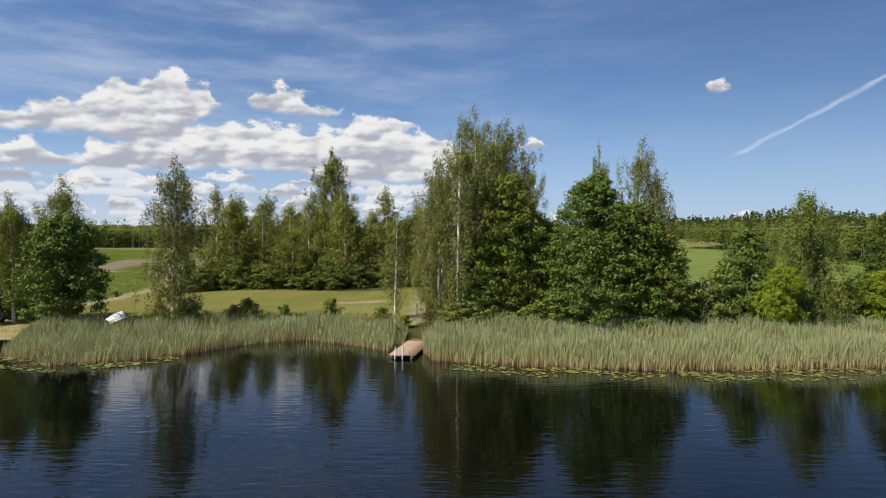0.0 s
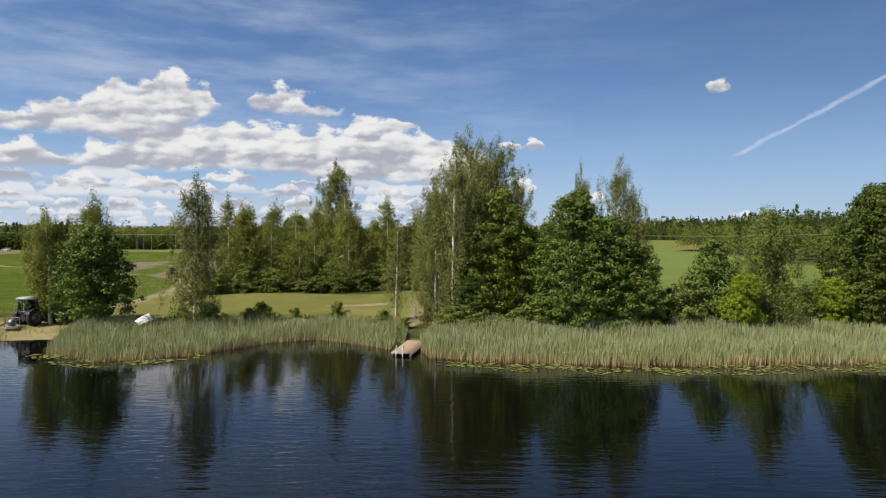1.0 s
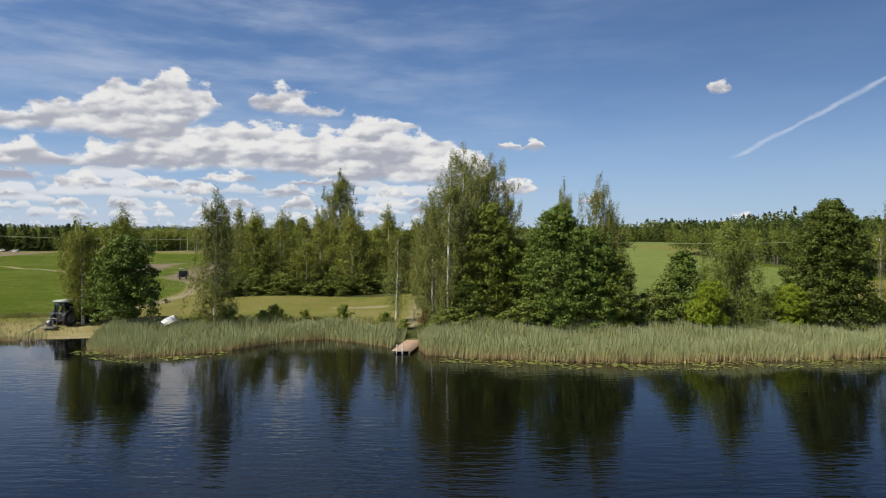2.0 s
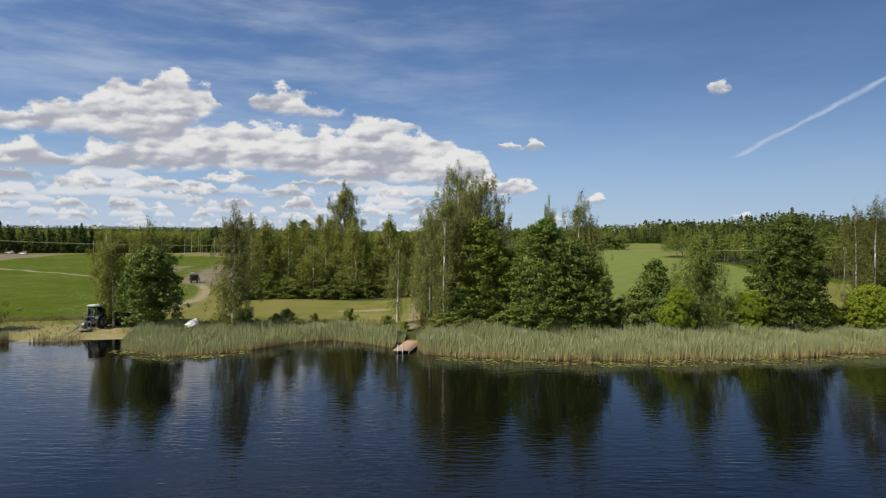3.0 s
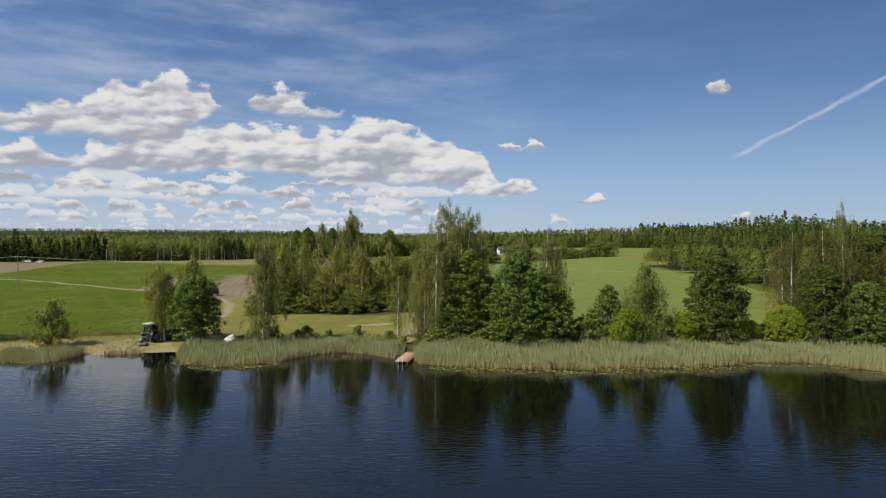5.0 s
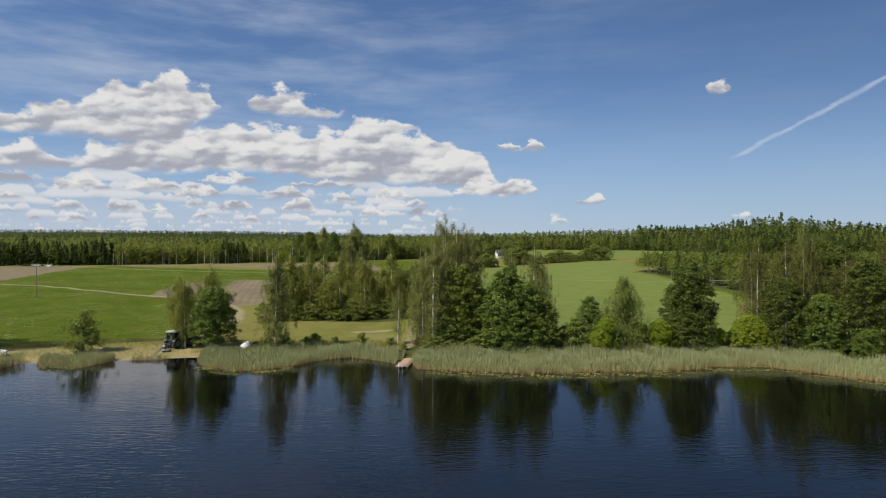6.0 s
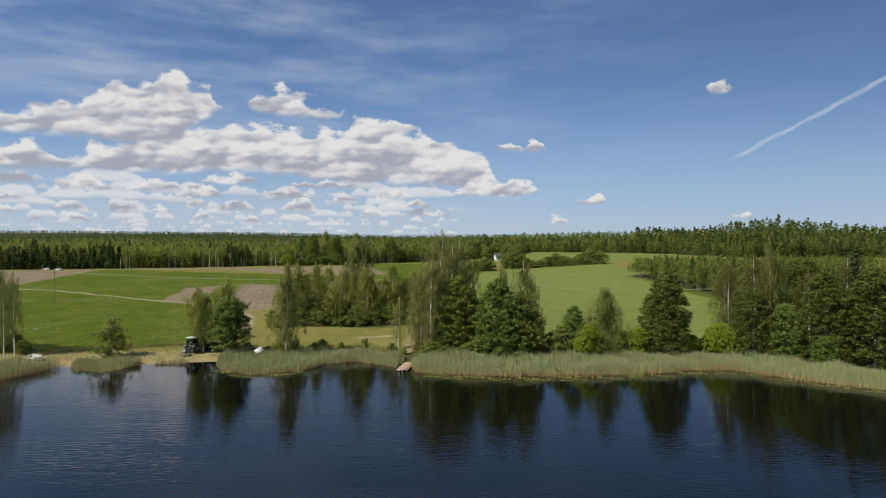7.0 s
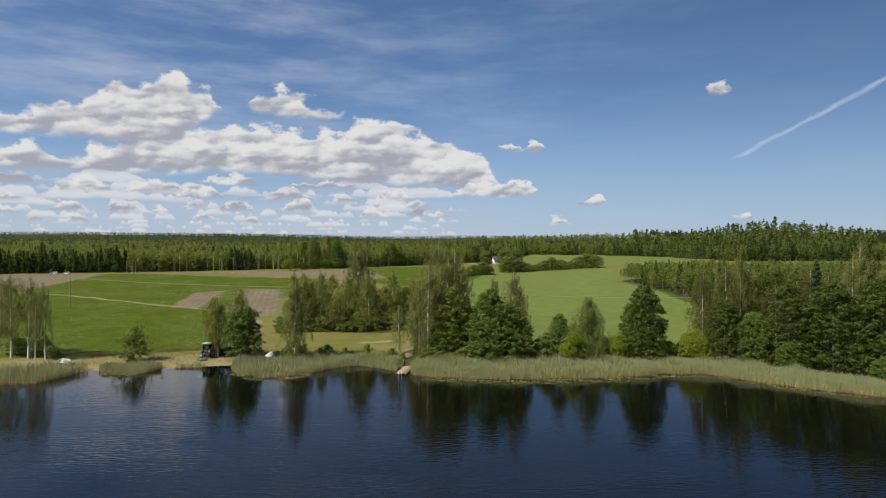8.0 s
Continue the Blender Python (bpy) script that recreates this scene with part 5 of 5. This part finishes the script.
# ---- the tractor at the shore ----
def wheel(name, parent, x, y, r, w, hub):
    """A lugged tyre round a dished rim, its axle along x."""
    tyre_v, tyre_f = [], []
    prof = [(0.56, -0.42), (0.70, -0.5), (0.9, -0.5), (0.985, -0.38), (1.0, 0.0), (0.985, 0.38), (0.9, 0.5), (0.70, 0.5), (0.56, 0.42)]
    n, k = 32, len(prof)
    for i in range(n):
        a = 2 * np.pi * i / n
        for j, (q, s) in enumerate(prof):
            lug = 0.035 if (q > 0.95 and (i + (j > 4)) % 2) else 0.0
            tyre_v.append((x + s * w, y + np.cos(a) * r * (q - lug), r + np.sin(a) * r * (q - lug)))
    for i in range(n):
        for j in range(k - 1):
            tyre_f.append((i * k + j, (i + 1) % n * k + j, (i + 1) % n * k + j + 1, i * k + j + 1))
    w_ob = part(name, mesh_np("tyre", tyre_v, tyre_f, RUBBER), parent, "black lugged rubber tyre")
    rim = []
    for s0, s1, q0, q1 in ((-0.42, -0.36, 0.58, 0.5), (-0.36, -0.12, 0.5, 0.44), (-0.12, 0.12, 0.44, 0.44), (0.12, 0.36, 0.44, 0.5), (0.36, 0.42, 0.5, 0.58)):
        v, f = tube([(x + s0 * w, y, r), (x + s1 * w, y, r)], [q0 * r, q1 * r], 24)
        rim.append((v, f))
    disc = tube([(x - 0.06 * w, y, r), (x - 0.05 * w, y, r), (x + 0.05 * w, y, r), (x + 0.06 * w, y, r)], [0.02, 0.45 * r, 0.45 * r, 0.02], 24)
    cap = tube([(x - 0.2 * w, y, r), (x - 0.19 * w, y, r), (x + 0.19 * w, y, r), (x + 0.2 * w, y, r)], [0.01, 0.16 * r, 0.16 * r, 0.01], 12)
    part("rim", mesh_np("rim", *joined(rim + [disc, cap]), hub, True), w_ob, "painted steel rim")


def build_tractor(x, y, turn):
    root = thing("tractor", pose(x, y, gz(x, y) - 0.03, 0, 0, turn), "dark farm tractor with pale cab roof parked by the water", "tractor")
    for s in (-1, 1):
        wheel("rear_wheel", root, s * 0.86, 0.0, 0.78, 0.46, STEEL)
        wheel("front_wheel", root, s * 0.82, 2.35, 0.52, 0.36, STEEL)
        arch = [(s * 0.86, 0.86 * np.cos(a), 0.78 + 0.88 * np.sin(a)) for a in np.linspace(0.35, 2.7, 9)]
        pieces = []
        for p, q in zip(arch, arch[1:]):
            m = [(p[i] + q[i]) / 2 for i in range(3)]
            pieces.append(tube([p, q], [0.035, 0.035], 6))
            pieces.append((np.array([(p[0] - 0.25, p[1], p[2]), (p[0] + 0.25, p[1], p[2]), (q[0] + 0.25, q[1], q[2]), (q[0] - 0.25, q[1], q[2])]), np.array([(0, 1, 2, 3)])))
        solid("mudguard", pieces, DARK_PAINT, root)
        solid("rear_lamp", [box(s * 0.9, -0.62, 1.52, 0.12, 0.07, 0.16)], RUST, root, "red rear lamp", bevel=0.012)
    solid("chassis", [box(0, 1.0, 0.80, 0.55, 3.1, 0.50), box(0, 0.0, 0.78, 1.3, 0.34, 0.34), box(0, 2.35, 0.52, 1.3, 0.2, 0.2)], DARK_PAINT, root, bevel=0.03)
    solid("bonnet", [box(0, 2.05, 1.32, 0.74, 1.75, 0.66)], DARK_PAINT, root, bevel=0.09)
    solid("grille", [box(0, 2.945, 1.26, 0.56, 0.03, 0.46)] + [box(0, 2.965, 1.10 + 0.08 * k, 0.5, 0.02, 0.025) for k in range(5)], RUBBER, root)
    cab = solid("cab", [tube([(sx * 0.70, sy, 1.18), (sx * 0.66, sy * 0.96 + 0.03, 2.48)], [0.045, 0.04], 6) for sx in (-1, 1) for sy in (-0.55, 0.95)]
                + [box(0, 0.2, 1.16, 1.42, 1.56, 0.10), box(0, -0.55, 1.30, 1.34, 0.06, 0.24), box(0, 0.2, 2.46, 1.36, 1.46, 0.06)], DARK_PAINT, root, "dark cab frame")
    part("roof", mesh_np("roof", *joined([box(0, 0.18, 2.56, 1.52, 1.72, 0.15), box(0, 0.18, 2.66, 1.3, 1.46, 0.06)]), ROOF_PAINT), cab, "pale cab roof")
    for nm, b in (("rear_window", box(0, -0.54, 1.92, 1.24, 0.012, 0.98)), ("windscreen", box(0, 0.93, 1.86, 1.24, 0.012, 1.1)), ("side_window", box(-0.675, 0.2, 1.86, 0.012, 1.38, 1.1)), ("side_window", box(0.675, 0.2, 1.86, 0.012, 1.38, 1.1))):
        part(nm, mesh_np(nm, *b, GLASS), cab)
    solid("seat", [box(0, 0.1, 1.45, 0.5, 0.5, 0.14), box(0, -0.14, 1.78, 0.48, 0.13, 0.6)], RUBBER, root, bevel=0.04)
    solid("steering_wheel", [tube([(0.2 * np.cos(a), 0.6 + 0.08 * np.sin(a), 1.82 + 0.18 * np.sin(a)) for a in np.linspace(0, 6.28, 15)], [0.018] * 15, 6)], RUBBER, root, smooth=True)
    solid("exhaust", [tube([(0.46, 1.3, 1.5), (0.46, 1.3, 2.0), (0.46, 1.3, 2.62)], [0.07, 0.07, 0.035], 10)], STEEL, root, smooth=True)
    for s in (-1, 1):
        solid("link_arm", [tube([(s * 0.42, -0.1, 0.72), (s * 0.46, -1.05, 0.5)], [0.04, 0.035], 6)], STEEL, root, smooth=True)
        solid("lift_rod", [tube([(s * 0.36, -0.2, 1.15), (s * 0.44, -0.75, 0.58)], [0.028, 0.028], 6)], RUST, root, smooth=True)
        solid("mirror", [tube([(s * 0.7, 0.95, 2.1), (s * 1.0, 1.0, 2.12)], [0.015, 0.015], 5), box(s * 1.04, 1.0, 2.05, 0.16, 0.03, 0.26)], RUBBER, root)
    solid("top_link", [tube([(0, -0.2, 1.0), (0, -1.0, 0.95)], [0.035, 0.035], 6)], RUST, root, smooth=True)
    return root


TX, TY = -35.3, 57.0
build_tractor(TX, TY, -22)


def build_pump():
    """The pump on the tractor's rear linkage, with its suction pipe."""
    x, y = TX - 1.55 * math.sin(radians(22)), TY - 1.55 * math.cos(radians(22))
    z = gz(x, y)
    root = thing("water_pump", pose(x, y, z, 0, 0, -6), "grey steel pump frame with suction pipe behind the tractor", "pump")
    bars = [tube([(sx * 0.55, sy, 0.12), (sx * 0.5, sy, 0.95)], [0.04, 0.035], 6) for sx in (-1, 1) for sy in (-0.25, 0.3)]
    bars += [box(0, sy, 0.10, 1.5, 0.09, 0.09) for sy in (-0.35, 0.35)] + [box(sx * 0.62, 0, 0.10, 0.09, 0.9, 0.09) for sx in (-1, 1)] + [box(0, 0.3, 0.95, 1.05, 0.07, 0.07)]
    solid("frame", bars, STEEL, root, bevel=0.008)
    body = [tube([(-0.22, 0, 0.5), (-0.2, 0, 0.5), (0.2, 0, 0.5), (0.22, 0, 0.5)], [0.05, 0.33, 0.33, 0.05], 16), tube([(0.0, 0.35, 0.5), (0.0, -0.3, 0.5)], [0.14, 0.14], 12)]
    solid("pump_housing", body, STEEL, root, "dull steel pump housing", smooth=True)
    solid("pallet", [box(0.45, -0.55, 0.10, 1.3, 0.8, 0.14)] + [box(0.45, -0.86 + 0.155 * k, 0.19, 1.3, 0.11, 0.03) for k in range(5)], GREY_WOOD, root)
    pts = [(0.0, -0.3, 0.5), (0.05, -0.8, 0.6), (0.2, -2.2, 0.28), (0.35, -3.6, 0.0), (0.45, -4.6, -0.45), (0.5, -5.2, -0.9)]
    solid("suction_pipe", [tube(pts, [0.06] * 6, 8)], STEEL, root, "grey suction pipe into the lake", smooth=True)


build_pump()


def build_pole_stake(x, y, z0, z1):
    root = thing("stake", pose(x, y, 0), "thin dark stake standing in the shallow water", "stake")
    solid("shaft", [tube([(0, 0, z0), (0.02, 0.01, z1)], [0.045, 0.035], 7)], GREY_WOOD, root, smooth=True)


build_pole_stake(-34.2, 49.6, -0.9, 0.55)


def build_trailer(x, y, turn):
    root = thing("farm_trailer", pose(x, y, gz(x, y) - 0.02, 0, 0, turn), "small dark tipping trailer behind the tractor under the birch", "trailer")
    solid("bed", [box(0, 0, 0.75, 1.7, 2.6, 0.08)], DARK_PAINT, root, bevel=0.01)
    for s in (-1, 1):
        solid("side_board", [box(s * 0.84, 0, 1.05, 0.05, 2.6, 0.5)] + [box(s * 0.87, -1.1 + 0.55 * k, 1.05, 0.05, 0.06, 0.55) for k in range(5)], DARK_PAINT, root)
        wheel("wheel", root, s * 0.82, -0.1, 0.40, 0.26, STEEL)
    for s in (-1, 1):
        solid("end_board", [box(0, s * 1.28, 1.05, 1.66, 0.05, 0.5)], RUST, root, "rusty red end board", bevel=0.01)
    solid("drawbar", [tube([(0, 1.2, 0.6), (0, 2.3, 0.45)], [0.05, 0.05], 6), box(0, 0, 0.62, 0.5, 2.4, 0.14)], STEEL, root)


build_trailer(-32.9, 59.8, 70)


# ---- boats ----
def build_boat(x, y, turn, length, beam, roll, pitch, lift, label):
    root = thing("rowing_boat", pose(x, y, gz(x, y) + lift, pitch, roll, turn), label, "boat")
    st = np.linspace(0, 1, 13)
    half = beam / 2 * np.sin(np.pi * (0.16 + 0.84 * (1 - st)) / 1.16 * 0.98) ** 0.75 * np.where(st > 0.97, 0.12, 1)
    rise = 0.10 + 0.28 * st ** 2.2
    prof = [(1.0, 1.0), (0.93, 0.62), (0.72, 0.26), (0.36, 0.06), (0.0, 0.0)]
    outer, k = [], 9
    for s, w, r in zip(st, half, rise):
        side = [(w * a, s * length, r * (1 - 0.0) * 0 + 0.42 * b + 0.45 * s ** 3 * (0.35 + 0.65 * b)) for a, b in prof]
        outer += side + [(-p[0], p[1], p[2]) for p in side[-2::-1]]
    outer = np.array(outer)
    mid = np.array([0, length / 2, 0.6])
    inner = outer * (0.93, 0.985, 1.0) + (0, 0.02, 0.035)
    inner[:, 2] = np.minimum(inner[:, 2], np.repeat(outer.reshape(-1, k, 3)[:, 0, 2], k))
    n = len(st)
    grid = [(i * k + j, i * k + j + 1, (i + 1) * k + j + 1, (i + 1) * k + j) for i in range(n - 1) for j in range(k - 1)]
    o, f = len(outer), np.array(grid)
    faces = np.concatenate([f, f[:, ::-1] + o])
    rim = [(i * k + j, (i + 1) * k + j, (i + 1) * k + j + o, i * k + j + o) for i in range(n - 1) for j in (0, k - 1)]
    stern = [(j, j + 1, k - 2 - j, k - 1 - j) for j in range(k // 2)]
    faces = np.concatenate([faces, np.array(rim), np.array(stern)])
    part("hull", mesh_np("hull", np.concatenate([outer, inner]), faces, WHITE_PAINT, True), root, "white glass-fibre hull")
    for q in (0.28, 0.55, 0.78):
        w = float(np.interp(q, st, half)) * 1.75
        solid("thwart", [box(0, q * length, 0.33 + 0.25 * q ** 3, w, 0.2, 0.03)], GREY_WOOD, root, bevel=0.008)
    rail = [tube([(s * w, t * length, 0.42 + 0.45 * t ** 3) for t, w in zip(st, half)], [0.022] * n, 5) for s in (-1, 1)]
    solid("gunwale", rail, WHITE_PAINT, root, smooth=True)


build_boat(-24.2, 54.7, -42, 1.45, 1.3, 180, -32, 1.15, "white rowing boat turned over in the shore grass")
build_boat(-59.3, 52.2, -122, 3.4, 1.3, 18, -6, 0.12, "white rowing boat pulled up beside the reeds")


# ---- power line ----
POLES = [(-163, 156.5), (-107, 136), (7.5, 94), (62.5, 75.5), (115, 57)]


def build_power_line():
    tops = []
    for x, y in POLES:
        z = gz(x, y)
        root = thing("power_pole", pose(x, y, z - 0.1, 0, 0, -20), "grey wooden power pole with a short crossarm in the field", "power pole", "power line poles")
        solid("mast", [tube([(0, 0, -0.8), (0, 0, 4.5), (0, 0, 9.2)], [0.12, 0.10, 0.08], 10)], POLE_WOOD, root, smooth=True)
        solid("crossarm", [box(0, 0, 8.9, 0.08, 1.4, 0.09)], POLE_WOOD, root, bevel=0.01)
        for s in (-0.65, 0, 0.65):
            solid("insulator", [tube([(0, s, 8.95), (0, s, 9.04), (0, s, 9.1), (0, s, 9.2)], [0.03, 0.07, 0.05, 0.03], 8)], WHITE_PAINT, root, smooth=True)
        tops.append((x, y, z + 9.1))
    a = radians(-20)
    for s in (-0.65, 0.0, 0.65):
        pts = []
        off = Vector((-math.sin(a) * s, math.cos(a) * s, 0))
        for p, q in zip(tops, tops[1:]):
            for t in np.linspace(0, 1, 22)[:-1]:
                pts.append(Vector(p).lerp(Vector(q), t) + off + Vector((0, 0, -1.1 * 4 * t * (1 - t))))
        pts.append(Vector(tops[-1]) + off)
        tagged(new("power_wire", mesh_np("power_wire", *tube([tuple(p) for p in pts], [0.036 if s == 0 else 0.006] * len(pts), 5), WIRE, True)), "thin pale overhead wire sagging between poles", "wire", "power line wires")


build_power_line()


# ---- far things ----
def build_house(x, y, turn):
    z = gz(x, y)
    root = thing("farmhouse", pose(x, y, z, 0, 0, turn), "small white farmhouse with a dark pitched roof behind bushes", "house")
    w, d, h, r = 7.0, 6.0, 3.6, 2.6
    gable = []
    for s in (-1, 1):
        v = np.array([(s * w / 2, -d / 2, h), (s * w / 2, d / 2, h), (s * w / 2, 0, h + r), (s * w / 2, 0, h)])
        gable.append((v, np.array([(0, 3, 1, 2)])))
    solid("wall", [box(0, 0, h / 2 - 0.3, w, d, h + 0.6)] + gable, WHITE_PAINT, root)
    roof = []
    for s in (-1, 1):
        v = np.array([(-w / 2 - 0.5, s * (d / 2 + 0.5), h - 0.4), (w / 2 + 0.5, s * (d / 2 + 0.5), h - 0.4), (w / 2 + 0.5, 0, h + r), (-w / 2 - 0.5, 0, h + r)])
        roof.append((np.concatenate([v, v + (0, 0, 0.22)]), np.array([(0, 1, 2, 3), (7, 6, 5, 4), (0, 4, 5, 1), (1, 5, 6, 2), (3, 7, 4, 0), (2, 6, 7, 3)])))
    roof_ob = solid("roof", roof, ROOF_TILE, root, "dark pitched roof")
    part("chimney", mesh_np("chimney", *box(1.2, 0.3, h + r + 0.2, 0.8, 0.8, 1.5), RUST), roof_ob, "brick-red chimney")
    for k in range(4):
        win = solid("window", [box(-2.6 + 1.75 * k, -d / 2 - 0.03, 2.1, 1.1, 0.08, 1.4)], DARK_PAINT, root)
        part("frame", mesh_np("frame", *joined([box(-2.6 + 1.75 * k + dx, -d / 2 - 0.08, 2.1, 0.08, 0.05, 1.5) for dx in (-0.56, 0, 0.56)]), WHITE_PAINT), win)


build_house(49.5, 436, 12)


def build_car(x, y, turn, label):
    root = thing("car", pose(x, y, gz(x, y), 0, 0, turn), label, "car")
    prof = [(-2.1, 0.35), (-2.15, 0.8), (-1.9, 0.95), (-1.2, 1.0), (-0.55, 1.45), (0.9, 1.47), (1.75, 1.02), (2.1, 0.92), (2.12, 0.35)]
    v = np.array([(px, s * (0.84 if z < 1.1 else 0.68), z) for s in (-1, 1) for px, z in prof])
    n = len(prof)
    f = [(i, i + 1, n + i + 1, n + i) for i in range(n - 1)] + [(0, n, 2 * n - 1, n - 1)]
    f += [(o + 0, o + 1, o + 2, o + 3) for o in (0, n)] + [(o, o + 3, o + 6, o + 8) for o in (0, n)] + [(o + 3, o + 4, o + 5, o + 6) for o in (0, n)]
    part("body", mesh_np("body", v, f, WHITE_PAINT), root)
    for s in (-1, 1):
        solid("side_window", [box(0.2, s * 0.745, 1.22, 1.9, 0.03, 0.34)], DARK_PAINT, root)
        for px in (-1.3, 1.35):
            solid("wheel", [tube([(px, s * 0.66, 0.32), (px, s * 0.67, 0.32), (px, s * 0.86, 0.32), (px, s * 0.87, 0.32)], [0.05, 0.32, 0.32, 0.05], 16)], RUBBER, root, smooth=True)


build_car(-219, 310, 5, "small white car parked on the bare field by the forest")
build_car(-212.5, 311, -8, "small white car parked beside another by the forest")


def build_implement(x, y, turn):
    root = thing("farm_machine", pose(x, y, gz(x, y), 0, 0, turn), "dark boxy farm machine with pale side frames on the ploughed field", "farm machine")
    solid("hopper", [box(0, 0, 1.15, 1.7, 1.8, 1.3)], RUBBER, root, "dark hopper", bevel=0.06)
    solid("canopy", [box(0, 0.1, 2.25, 1.5, 1.3, 0.12)] + [tube([(sx * 0.7, sy, 1.8), (sx * 0.66, sy, 2.2)], [0.035, 0.035], 6) for sx in (-1, 1) for sy in (-0.5, 0.6)], STEEL, root)
    for s in (-1, 1):
        solid("side_frame", [box(s * 1.05, 0, 0.85, 0.16, 1.3, 1.2)], STEEL, root, "pale steel side frame", bevel=0.04)
        wheel("wheel", root, s * 0.62, -0.75, 0.42, 0.3, STEEL)
    solid("drawbar", [tube([(0, 0.9, 0.6), (0, 2.2, 0.5)], [0.06, 0.05], 6)], STEEL, root, smooth=True)


build_implement(-51, 125.5, 20)
